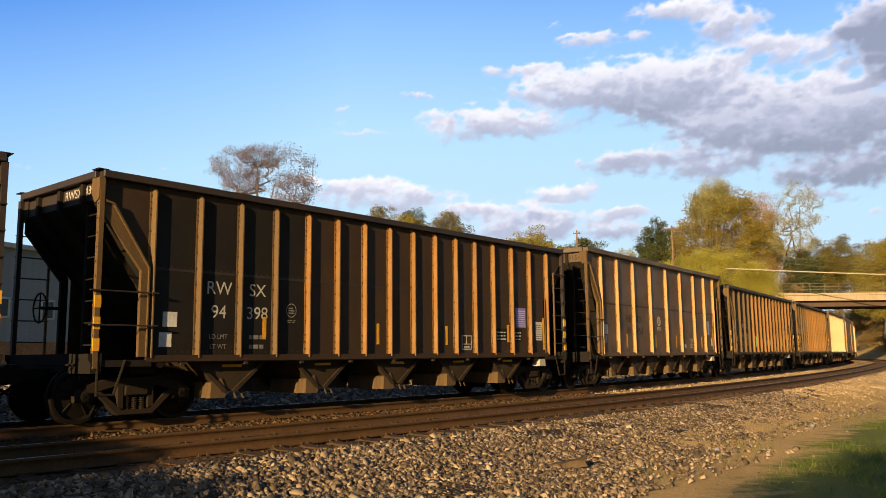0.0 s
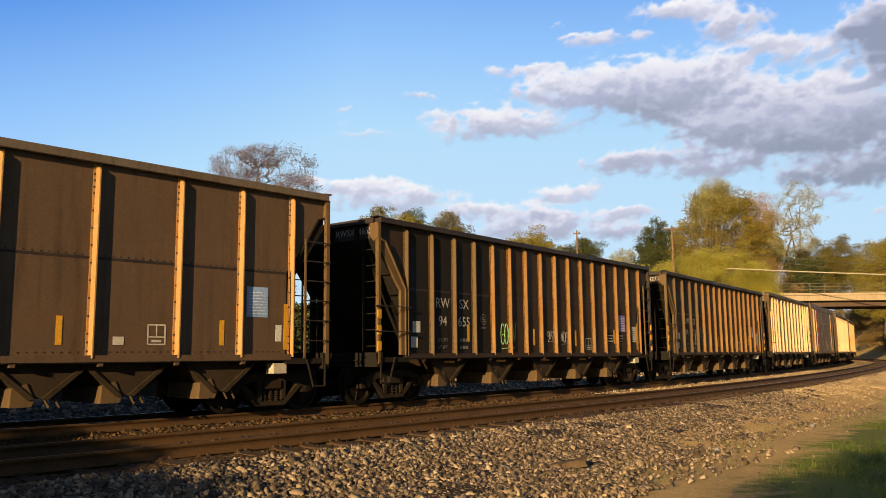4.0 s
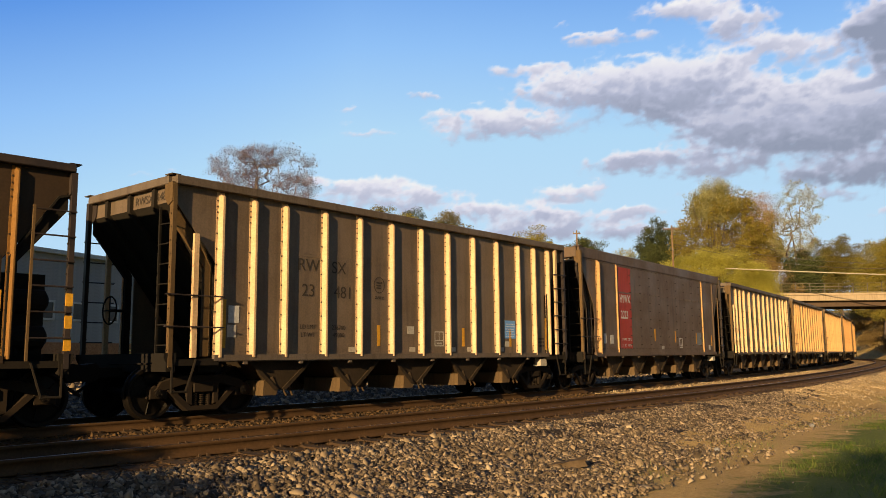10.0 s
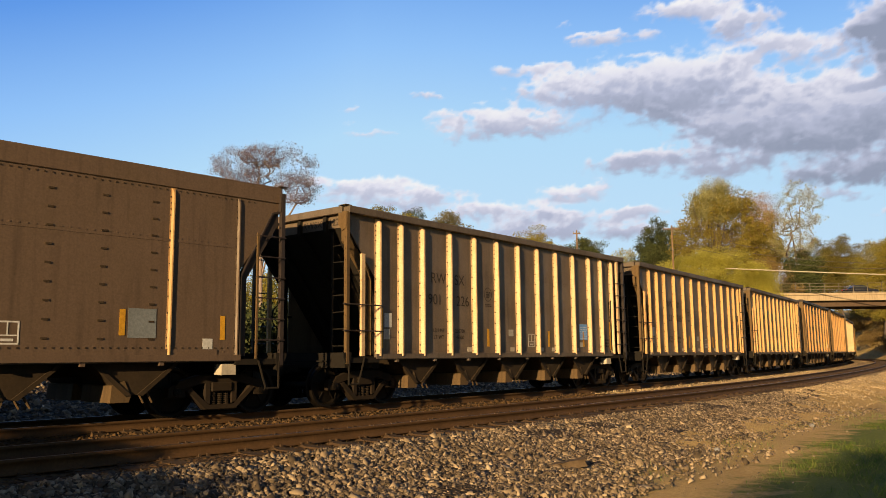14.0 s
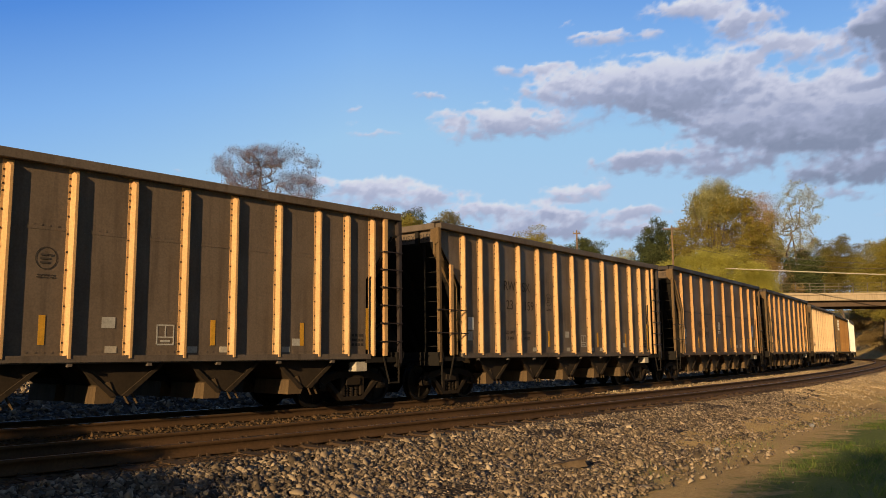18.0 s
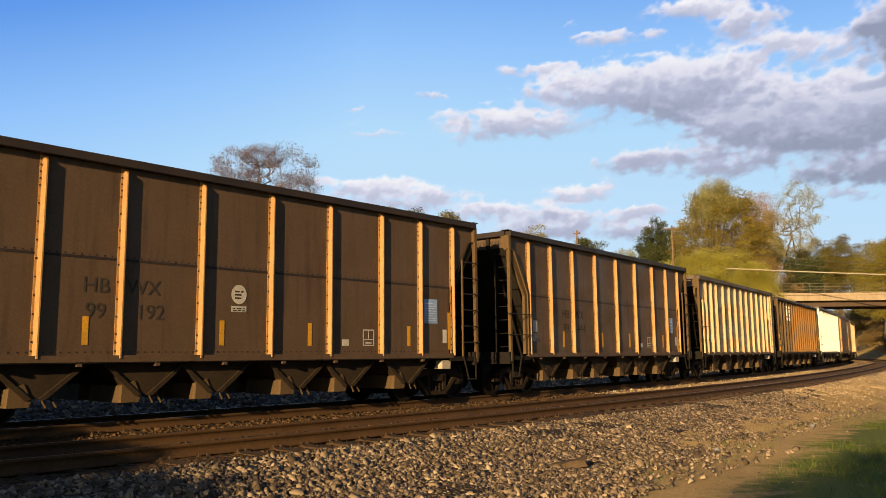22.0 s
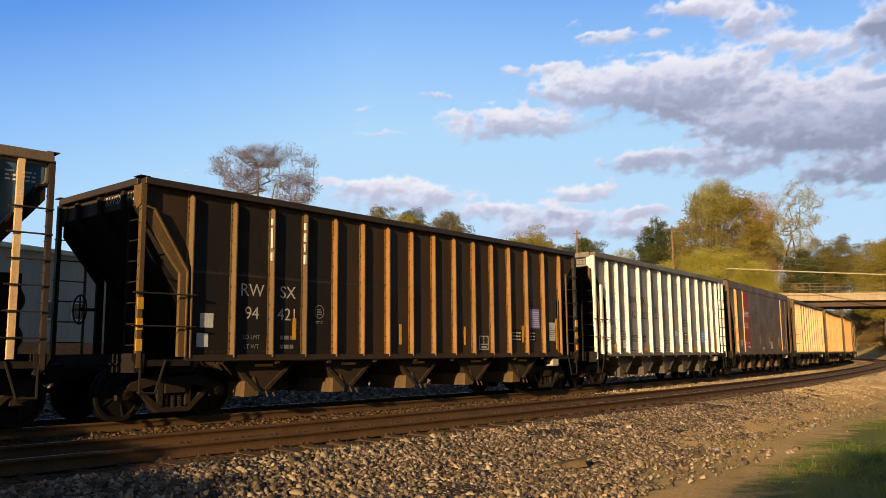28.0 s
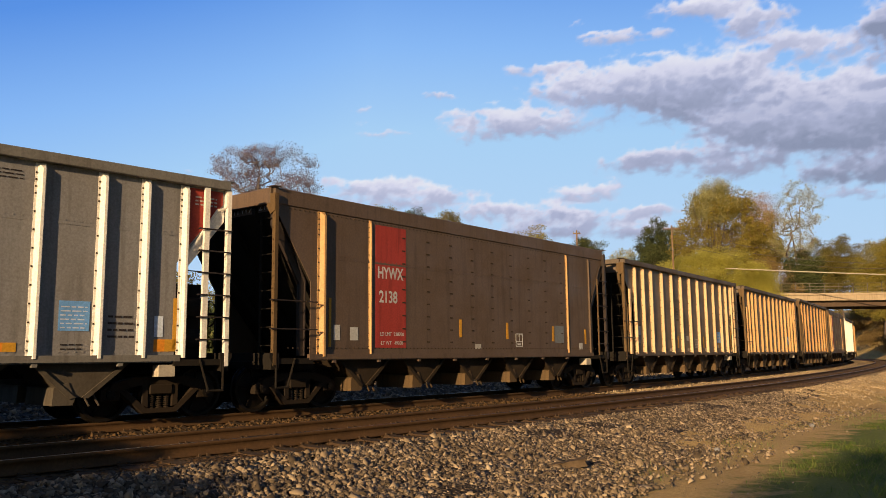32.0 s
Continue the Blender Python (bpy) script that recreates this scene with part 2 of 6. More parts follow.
def words(name, text, size, mat, parent, m, label="", bold=0.0):
    """Flat lettering as a thin mesh; m places it, text runs along its x, upright along its y."""
    cu = bpy.data.curves.new(name, "FONT")
    cu.body, cu.size, cu.extrude, cu.align_x = text, size, 0.0008, "CENTER"
    cu.offset = bold
    tmp = bpy.data.objects.new(name, cu)
    scene.collection.objects.link(tmp)
    me = bpy.data.meshes.new_from_object(tmp.evaluated_get(bpy.context.evaluated_depsgraph_get()))
    bpy.data.objects.remove(tmp)
    me.materials.clear()
    me.materials.append(M[mat])
    ob = new(name, me)
    ob.parent = parent
    ob.matrix_basis = m
    return tagged(ob, label)


# ---- the ground and the tracks ----
def bed_height(l):
    """Height of the ballast over its cross-section; l runs towards the viewer."""
    xs = [-16.0, -11.5, -9.0, -6.8, -5.0, -3.2, -2.2, 0, 2.1, NEAR, NEAR + 1.6, NEAR + 3.0, NEAR + 3.6, NEAR + 4.2]
    zs = [-0.9, 0.25, 0.42, 0.05, -0.24, -0.36, -0.19, -0.185, -0.19, -0.185, -0.19, -0.50, -0.60, -0.78]
    return np.interp(l, xs, zs)


def height_at(x, y):
    """The open ground: flat round the line, rising to a wooded bank far off."""
    z = -0.62 + 0.04 * np.sin(x * 0.31 + 1.0) * np.cos(y * 0.27)
    d = np.hypot(x, y)
    far = np.clip((d - 150) / 120, 0, 1)
    side = x - np.interp(y, LINE_Y[_i0:_i0 + 680], LINE_X[_i0:_i0 + 680])      # a cutting beyond the bridge
    rise, run = np.clip((side - 8.5) / 12, 0, 1), np.clip((y - 113) / 10, 0, 1)
    bank = rise * rise * (3 - 2 * rise) * run * run * (3 - 2 * run)
    return z + 5.0 * far * far + 9.5 * bank


def axis(lo, hi, dense_lo, dense_hi, step, growth):
    a = list(np.arange(dense_lo, dense_hi + step / 2, step))
    d, v = step, a[-1]
    while v < hi:
        d *= growth
        v += d
        a.append(min(v, hi))
    d, v = step, a[0]
    while v > lo:
        d *= growth
        v -= d
        a.insert(0, max(v, lo))
    return np.array(a)


def ground_material():
    m, nt, b = material("soil_and_grass", 0.95, 0, 0.2)
    co = coords(nt)
    big = noise_tex(nt, co, 0.22, 6, 0.6)
    mid = noise_tex(nt, co, 1.7, 6, 0.7)
    fine = noise_tex(nt, co, 22.0, 6, 0.75)
    soil = ramp(nt, fine, [(0.25, (0.30, 0.210, 0.085)), (0.5, (0.47, 0.340, 0.150)), (0.75, (0.59, 0.455, 0.23))])
    grass = ramp(nt, fine, [(0.25, (0.07, 0.105, 0.016)), (0.75, (0.17, 0.20, 0.04))])
    at = nt.nodes.new("ShaderNodeAttribute")        # how far from the line the turf begins
    at.attribute_name = "turf"
    add = nt.nodes.new("ShaderNodeMath")
    add.operation = "ADD"
    lk(nt, at.outputs["Fac"], add.inputs[0])
    lk(nt, mid, add.inputs[1])
    f = ramp(nt, add.outputs[0], [(0.78, (0, 0, 0)), (0.98, (1, 1, 1))])
    tone = ramp(nt, big, [(0.3, (0.8, 0.76, 0.7)), (0.7, (1.15, 1.1, 1.05))])
    lk(nt, mixc(nt, 1.0, mixc(nt, f, soil, grass), tone, "MULTIPLY"), b.inputs["Base Color"])
    bump(nt, b, fine, 0.6, 0.03)
    return m


M["ground"] = ground_material()


def ballast_material(name, tone):
    m, nt, b = material(name, 0.95, 0, 0.25)
    co = coords(nt)
    v = nt.nodes.new("ShaderNodeTexVoronoi")
    v.inputs["Scale"].default_value = 15.0
    lk(nt, co, v.inputs["Vector"])
    sep = nt.nodes.new("ShaderNodeSeparateColor")
    lk(nt, v.outputs["Color"], sep.inputs[0])
    col = ramp(nt, sep.outputs[0], [(0.0, tuple(0.3 * c for c in tone)), (0.5, tuple(0.8 * c for c in tone)), (1.0, tuple(1.5 * c for c in tone))])
    blot = ramp(nt, noise_tex(nt, co, 0.35, 5, 0.6), [(0.3, (0.7, 0.66, 0.6)), (0.7, (1.15, 1.08, 1.0))])
    lk(nt, mixc(nt, 1.0, col, blot, "MULTIPLY"), b.inputs["Base Color"])
    bump(nt, b, v.outputs["Distance"], 1.0, 0.05)
    return m


M["ballast"] = ballast_material("ballast", (0.062, 0.046, 0.033))
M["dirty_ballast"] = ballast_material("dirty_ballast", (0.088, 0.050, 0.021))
M["dusty_stone"] = scattered("dusty_stone", [(0.0, (0.22, 0.165, 0.10)), (0.5, (0.36, 0.27, 0.165)), (1.0, (0.52, 0.40, 0.26))])
M["dusty_ballast"] = ballast_material("dusty_ballast", (0.48, 0.355, 0.195))
M["dirty_stone"] = scattered("dirty_stone", [(0.0, (0.05, 0.028, 0.011)), (0.5, (0.078, 0.044, 0.017)), (1.0, (0.105, 0.06, 0.025))])


def make_ground():
    xs = axis(-2500, 2500, -30, 80, 1.0, 1.18)
    ys = axis(-2500, 3500, -10, 150, 1.0, 1.18)
    X, Y = np.meshgrid(xs, ys)
    Z = height_at(X, Y)
    v = np.stack([X, Y, Z], -1).reshape(-1, 3)
    nx, ny = len(xs), len(ys)
    i = (np.arange(ny - 1)[:, None] * nx + np.arange(nx - 1)[None]).ravel()
    f = np.stack([i, i + 1, i + nx + 1, i + nx], -1)
    me = soup("ground", v, f, "ground", True)
    near = (LINE_S > -30) & (LINE_S < 200)
    lx, ly, lt = LINE_X[near][::4], LINE_Y[near][::4], LINE_T[near][::4]
    turf = np.full(len(v), 0.62, np.float32)
    close = np.where((abs(v[:, 0]) < 120) & (v[:, 1] > -60) & (v[:, 1] < 190))[0]
    d2 = (v[close, 0, None] - lx[None]) ** 2 + (v[close, 1, None] - ly[None]) ** 2
    j = d2.argmin(1)
    off = (v[close, 0] - lx[j]) * np.cos(lt[j]) - (v[close, 1] - ly[j]) * np.sin(lt[j])
    off = off - np.where(off > 0, np.interp(LINE_S[near][::4][j], [8, 15, 20], [1.5, 0.6, 0.35]), 0)
    turf[close] = np.interp(off, [-30, -14, -9, 8.0, 8.9, 9.6, 30], [0.62, 0.5, 0.1, 0.1, 0.3, 0.60, 0.66])
    dry = (v[:, 1] > 112) & (v[:, 2] > -0.5) & (v[:, 0] > 50)
    turf[dry] = 0.30
    ta = me.attributes.new("turf", "FLOAT", "POINT")
    ta.data.foreach_set("value", turf)
    g = new("ground", me)
    tagged(g, "sandy brown soil with thin green grass beside the tracks", "ground", kind="structure")


def make_bed():
    ss = np.arange(-12, 330, 0.8)
    ls = np.array([-16, -14, -11.5, -10, -9, -7.9, -6.8, -5.8, -5.0, -4, -3.6, -3.2, -2.7, -2.2, -1.4, -0.6, 0, 0.6, 0.95, 1.4, 2.1, 2.8, 3.45, 3.6, NEAR, 5, 5.5, NEAR + 1.6, 6.3, 6.8, NEAR + 3, NEAR + 3.6, NEAR + 4.2])
    A, L = np.meshgrid(ss, ls, indexing="ij")
    rng = np.random.default_rng(4)
    jit = rng.normal(0, 0.02, A.shape) * (abs(L) > 2)
    v = on_line(A.ravel(), L.ravel(), (bed_height(L) + jit).ravel())
    nl = len(ls)
    i = (np.arange(len(ss) - 1)[:, None] * nl + np.arange(nl - 1)[None]).ravel()
    f = np.stack([i, i + nl, i + nl + 1, i + 1], -1)
    me = soup("ballast_bed", v, f, "ballast", True)
    me.materials.append(M["dirty_ballast"])         # rust and oil between and beside the rails
    outer = np.interp(ss, [0, 8, 16, 27, 40], [9.3, 8.6, 7.4, 6.8, 6.5])
    soil = (ls[None, 1:] > outer[:-1, None]).ravel() | np.tile(ls[1:] < -11, len(ss) - 1)
    me.materials.append(M["ground"])
    mid = np.tile(((ls[1:] + ls[:-1]) / 2 > -1.4) & ((ls[1:] + ls[:-1]) / 2 < NEAR + 1.55), len(ss) - 1)
    mid &= np.repeat(ss[:-1] < 75, nl - 1)
    me.materials.append(M["dusty_ballast"])
    lm, sm = np.tile((ls[1:] + ls[:-1]) / 2, len(ss) - 1), np.repeat(ss[:-1], nl - 1)
    dusty = (lm > 0.95) & (lm < 3.45) & (sm > 22) | (lm > 5.6) & (sm > 33)
    me.polygons.foreach_set("material_index", np.where(soil, 2, np.where(dusty, 3, mid)).astype(np.int32))
    g = new("ballast_bed", me)
    tagged(g, "grey-brown crushed stone ballast under two tracks", "ballast", kind="structure")


RAIL = [(-0.07, -0.17), (0.07, -0.17), (0.07, -0.155), (0.015, -0.13), (0.012, -0.05), (0.036, -0.038), (0.036, -0.006), (0.028, 0.0), (-0.028, 0.0), (-0.036, -0.006), (-0.036, -0.038), (-0.012, -0.05), (-0.015, -0.13), (-0.07, -0.155)]


def rail_mesh(l):
    ss = np.arange(-12, 330, 1.0)
    n = len(RAIL)
    pts = np.concatenate([on_line(ss, l + a, b)[:, None] for a, b in RAIL], 1).reshape(-1, 3)
    i = np.arange(len(ss) - 1)[:, None] * n + np.arange(n)[None]
    j = np.arange(len(ss) - 1)[:, None] * n + (np.arange(n)[None] + 1) % n
    me = soup("rail", pts, np.stack([i.ravel(), j.ravel(), j.ravel() + n, i.ravel() + n], -1), "rust_rail")
    me.materials.append(M["rail_head"])
    top = np.tile([1 if k == 7 else 0 for k in range(n)], len(ss) - 1)
    me.polygons.foreach_set("material_index", top.astype(np.int32))
    return me


def tie_mesh():
    bm = bmesh.new()
    box(bm, -0.115, 0.115, -1.3, 1.3, -0.36, -0.172)
    for y in (-0.7525, 0.7525):
        box(bm, -0.09, 0.09, y - 0.18, y + 0.18, -0.172, -0.160)
        for dx in (-0.06, 0.06):
            for dy in (-0.1, 0.1):
                box(bm, dx - 0.015, dx + 0.015, y + dy - 0.015, y + dy + 0.015, -0.161, -0.13)
    return finish(bm, "tie")


def spot(s, l=0.0, z=0.0):
    """A pose on the line, x along it."""
    p = on_line(s, l, z)
    t = float(np.interp(s, LINE_S, LINE_T))
    return Matrix.Translation(p) @ Matrix.Rotation(math.pi / 2 - t, 4, "Z")


def make_tracks():
    tie = tie_mesh()
    for l, text in ((0.0, "rusty steel railway track under the coal train"), (NEAR, "empty rusty steel railway track on brown wooden ties")):
        tr = new("railway_track")
        tagged(tr, text, "railway track", "parallel tracks", "structure")
        for d in (-0.7525, 0.7525):
            part("rail", rail_mesh(l + d), None, tr)
        rng = random.Random(3)
        for i in range(270):
            t = part("tie", tie, "tie_wood", tr)
            t.matrix_basis = spot(-8 + i * 0.53 + rng.uniform(-0.03, 0.03), l + rng.uniform(-0.04, 0.04), rng.uniform(-0.012, 0.0))


def make_stones(name, label, mat, seed, areas):
    """Loose ballast: small angular lumps, denser where the viewer stands near."""
    rng = np.random.default_rng(seed)
    base = np.array([(1, 0, -.3), (-.5, .87, -.3), (-.5, -.87, -.3), (.5, .87, .4), (-1, 0, .4), (.5, -.87, .4), (0, 0, .95)], float)
    tri = np.array([(0, 1, 3), (1, 4, 3), (1, 2, 4), (2, 5, 4), (2, 0, 5), (0, 3, 5), (3, 4, 6), (4, 5, 6), (5, 3, 6)])
    vs, fs, off = [], [], 0
    for s0, s1, l0, l1, count, size in areas:
        s, l = rng.uniform(s0, s1, count), rng.uniform(l0, l1, count)
        outer = np.interp(s, [0, 8, 16, 27, 40], [9.3, 8.6, 7.4, 6.8, 6.5])
        keep = rng.random(count) < np.clip((outer + 0.35 * np.sin(s * 1.7) - l) / 1.7 + 0.5, 0.04, 1)
        s, l = s[keep], l[keep]
        n = len(s)
        c = on_line(s, l, bed_height(l))
        c[:, 2] = np.maximum(c[:, 2], -0.62)
        a = rng.uniform(0, 2 * np.pi, n)
        r = size * rng.lognormal(0, 0.32, n)
        sc = rng.uniform(0.65, 1.3, (n, 3)) * r[:, None]
        p = base[None] + rng.normal(0, 0.24, (n, 7, 3))
        p = p * sc[:, None]
        tilt = rng.normal(0, 0.5, n)
        y, z = p[..., 1] * np.cos(tilt)[:, None] - p[..., 2] * np.sin(tilt)[:, None], p[..., 1] * np.sin(tilt)[:, None] + p[..., 2] * np.cos(tilt)[:, None]
        x = p[..., 0]
        q = np.stack([x * np.cos(a)[:, None] - y * np.sin(a)[:, None], x * np.sin(a)[:, None] + y * np.cos(a)[:, None], z], -1) + c[:, None]
        vs.append(q.reshape(-1, 3))
        fs.append((tri[None] + (np.arange(n) * 7)[:, None, None] + off).reshape(-1, 3))
        off += n * 7
    g = new(name, soup(name, np.concatenate(vs), np.concatenate(fs), mat))
    tagged(g, label, "gravel", kind="stuff")


make_ground()
make_bed()
make_tracks()
make_stones("gravel", "loose angular ballast stones in brown and grey", "stone", 11,
            ((1, 14, 5.8, 9.6, 46000, 0.029), (14, 26, 5.8, 8.8, 44000, 0.025), (2, 60, -10.5, -2.4, 20000, 0.055), (3, 30, 7.0, 11.0, 5000, 0.013)))
make_stones("fine_gravel", "fine pale dusty gravel along the bend", "dusty_stone", 13,
            ((24, 45, 5.8, 8.2, 16000, 0.024), (45, 90, 5.9, 7.6, 5000, 0.032), (22, 60, 1.0, 3.4, 5000, 0.026)))
make_stones("stained_gravel", "rust-stained ballast stones between the rails", "dirty_stone", 12,
            ((1, 22, -1.2, 2.6, 6000, 0.026), (1, 22, 2.6, 5.85, 2500, 0.014), (22, 60, 3.6, 5.0, 1500, 0.022)))


def make_grass():
    """Blades of turf on the verge."""
    rng = np.random.default_rng(8)
    n = 130000
    s = rng.uniform(-6, 42, n)
    l = 9.0 + np.interp(s, [8, 15, 20], [1.3, 0.35, 0.1]) + rng.gamma(2.4, 1.1, n)
    l = np.where(rng.random(n) < 0.06, rng.uniform(7.6, 9.2, n), l)
    c = on_line(s, l, 0)
    keep = fbm_at(c[:, 0], c[:, 1]) + 0.35 * fbm_at(c[:, 0] * 3.7, c[:, 1] * 3.1) > 0.60 + rng.normal(0, 0.08, n)
    c = c[keep]
    n = len(c)
    c[:, 2] = height_at(c[:, 0], c[:, 1]) - 0.01
    a = rng.uniform(0, 2 * np.pi, n)
    w, h = rng.uniform(0.003, 0.007, n), rng.uniform(0.02, 0.10, n) * (0.6 + 0.8 * fbm_at(c[:, 0] * 2.1, c[:, 1] * 1.9))
    d = np.stack([np.cos(a), np.sin(a), np.zeros(n)], -1)
    lean = rng.normal(0, 0.05, (n, 3))
    lean[:, 2] = 0
    v = np.stack([c - d * w[:, None], c + d * w[:, None], c + lean + np.array([0, 0, 1.0]) * h[:, None]], 1).reshape(-1, 3)
    g = new("grass", soup("grass", v, np.arange(n * 3).reshape(-1, 3), "blade"))
    tagged(g, "short green grass on the sandy verge", "grass", kind="stuff")


def fbm_at(x, y):
    return 0.5 + 0.25 * np.sin(x * 1.3 + 0.7 * np.sin(y * 0.9)) + 0.25 * np.sin(y * 1.1 + 1.7 * np.sin(x * 0.6))


M["blade"] = scattered("blade", [(0.0, (0.07, 0.12, 0.016)), (0.6, (0.15, 0.22, 0.035)), (1.0, (0.28, 0.28, 0.08))], trans=0.4)
make_grass()


def make_debris():
    """A broken end of a tie that lies in the ballast, and two larger stones."""
    bm = bmesh.new()
    box(bm, -0.33, 0.30, -0.09, 0.09, 0.0, 0.11)
    bmesh.ops.subdivide_edges(bm, edges=bm.edges, cuts=2)
    rng = random.Random(5)
    for v in bm.verts:
        v.co += Vector((rng.uniform(-0.03, 0.03), rng.uniform(-0.015, 0.015), rng.uniform(-0.015, 0.01)))
    ob = new("wood_scrap", finish(bm, "wood_scrap"))
    ob.data.materials.append(M["scrap_wood"])
    ob.matrix_basis = Matrix.Translation(on_line(9.5, 7.72, bed_height(7.72) - 0.02)) @ pose(0, 0, 0, 4, -9, 8)
    tagged(ob, "splintered brown scrap of a wooden tie in the gravel", "wood scrap")
    for s, l, r, mat in ((9.78, 7.74, 0.07, "stone_blue"), (18.4, 8.6, 0.06, "stone_blue"), (12.9, 8.55, 0.05, "stone_blue")):
        bm = bmesh.new()
        bmesh.ops.create_icosphere(bm, subdivisions=2, radius=r)
        for v in bm.verts:
            v.co *= rng.uniform(0.8, 1.15)
            v.co.z *= 0.75
        ob = new("stone", finish(bm, "stone"))
        ob.data.materials.append(M[mat])
        ob.location = on_line(s, l, max(float(bed_height(l)), -0.61) + r * 0.5)
        tagged(ob, "blue-grey stone lying loose in the gravel", "stone", "loose stones")


M["scrap_wood"] = plain("scrap_wood", (0.10, 0.07, 0.045), 0.9, 0, 12, 0.4)
M["stone_blue"] = plain("stone_blue", (0.22, 0.22, 0.25), 0.9, 0, 16, 0.3)
make_debris()


# ---- the train ----
SIDE, SHEET = 1.59, 1.49        # outer face of the ribs, face of the side sheets
FLOOR = 1.10                    # underside of the side sheets
KINDS = {
    # body length, top, ribs (from the front end), hopper pockets, where the end sheet meets the side
    "long": dict(weld=0.50, L=14.25, top=4.15, ribs=[0.98, 1.91, 2.80, 3.64, 4.47, 5.28, 6.08, 6.88, 7.68, 8.47, 9.26, 10.04, 10.83, 11.67, 12.53, 13.41], pockets=[2.75, 5.0, 7.27, 9.5, 11.6], knee=2.6, rim=0.10),
    "fine": dict(weld=0.64, L=13.0, top=4.28, ribs=[1.01, 1.76, 2.53, 3.58, 4.60, 5.61, 6.63, 7.63, 8.65, 9.67, 10.67, 11.46, 12.19], pockets=[2.6, 4.6, 6.6, 8.6, 10.5], knee=2.75, rim=0.13),
    "wide": dict(weld=0.49, L=13.02, top=4.42, ribs=[1.04, 2.27, 3.61, 5.13, 6.68, 8.19, 9.71, 10.99, 12.16], pockets=[2.4, 4.2, 5.6, 7.5, 8.9, 10.7], knee=2.75, rim=0.12),
    "silver": dict(weld=0.67, L=13.0, top=4.31, ribs=[1.01, 1.76, 2.53, 3.58, 4.60, 5.61, 6.63, 7.63, 8.65, 9.67, 10.67, 11.42, 12.15], pockets=[2.6, 4.6, 6.6, 8.6, 10.5], knee=2.75, rim=0.14),
    "flush": dict(weld=0.62, L=13.5, top=4.40, ribs=[1.28, 2.72, 11.2, 12.55], pockets=[2.7, 4.7, 6.7, 8.7, 10.7], knee=2.6, rim=0.30),
}
TRUCK_IN = 1.0                  # truck centre behind the body's end


def side_outline(k):
    L, top, knee = k["L"], k["top"], k["knee"]
    h = L / 2
    return [(-h + 0.06, top), (-h + 0.06, top - 0.42), (-h + 0.98, knee), (-h + 0.98, FLOOR), (h - 0.98, FLOOR), (h - 0.98, knee), (h - 0.06, top - 0.42), (h - 0.06, top)]


def body_mesh(k):
    bm = bmesh.new()
    out = side_outline(k)
    for y0, y1 in ((-SHEET, -SHEET + 0.02), (SHEET - 0.02, SHEET)):
        prism(bm, out, y0, y1)
    h = k["L"] / 2
    box(bm, -h + 2.3, h - 2.3, -SHEET + 0.021, SHEET - 0.021, FLOOR - 0.02, FLOOR + 0.02)
    bmesh.ops.bevel(bm, geom=[e for e in bm.edges if e.calc_length() > 2.0], offset=0.006, segments=1, affect="EDGES")
    return finish(bm, "body")


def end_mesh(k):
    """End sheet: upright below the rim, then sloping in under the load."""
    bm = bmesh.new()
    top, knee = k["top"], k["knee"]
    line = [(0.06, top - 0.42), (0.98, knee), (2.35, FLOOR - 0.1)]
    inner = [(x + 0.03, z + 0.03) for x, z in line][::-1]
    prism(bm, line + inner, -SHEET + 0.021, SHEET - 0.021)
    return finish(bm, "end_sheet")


def seam_mesh(k):
    """The rivet-lined weld along the side sheet, on both sides."""
    bm = bmesh.new()
    h = k["L"] / 2
    z = FLOOR + (k["top"] - FLOOR) * k["weld"]
    for s in (-1, 1):
        y0, y1 = sorted((s * (SHEET + 0.001), s * (SHEET + 0.006)))
        box(bm, -h + 1.0, h - 1.0, y0, y1, z - 0.022, z + 0.022)
        q0, q1 = sorted((s * (SHEET + 0.001), s * (SHEET + 0.007)))
        if s < 0:
            for u in np.arange(-h + 1.1, h - 1.1, 0.13):        # rivets along the joint and the lower edge
                box(bm, u - 0.012, u + 0.012, q0, q1, z + 0.034, z + 0.058)
                box(bm, u - 0.012, u + 0.012, q0, q1, FLOOR + 0.07, FLOOR + 0.094)
    return finish(bm, "seam")


def rib_mesh(z0, z1, w=0.075, rivets=True):
    """A pressed channel that stands out from the sheet, with bolts along its flange."""
    bm = bmesh.new()
    d = (SIDE - SHEET) * 0.95
    pts = [(-w - 0.055, 0.0), (-w - 0.055, 0.008), (-w - 0.018, 0.010), (-w * 0.2 - 0.006, d - 0.006), (-w * 0.2, d), (w - 0.008, d), (w, d - 0.006), (w + 0.004, 0.010), (w + 0.03, 0.008), (w + 0.03, 0.0)]
    a = [bm.verts.new((x, -y, z0)) for x, y in pts]
    b = [bm.verts.new((x, -y, z1 - (0.09 if 2 < i < 7 else 0.0))) for i, (x, y) in enumerate(pts)]
    n = len(pts)
    for i in range(n):
        j = (i + 1) % n
        bm.faces.new((a[i], a[j], b[j], b[i]))
    bm.faces.new(a[::-1])
    bm.faces.new(b)
    if rivets:
        body = set(bm.faces)
        z, i = z1 - 0.16, 0
        while z > z0 + 0.06:
            for x in (-w - 0.038, w + 0.017):
                box(bm, x - 0.012, x + 0.012, -0.024, -0.006, z - 0.014, z + 0.014)
            i += 1
            z -= 0.11 if i < 4 else 0.29 if z > z0 + 0.5 else 0.14
        for f in bm.faces:
            f.material_index = 0 if f in body else 1
    return finish(bm, "rib")


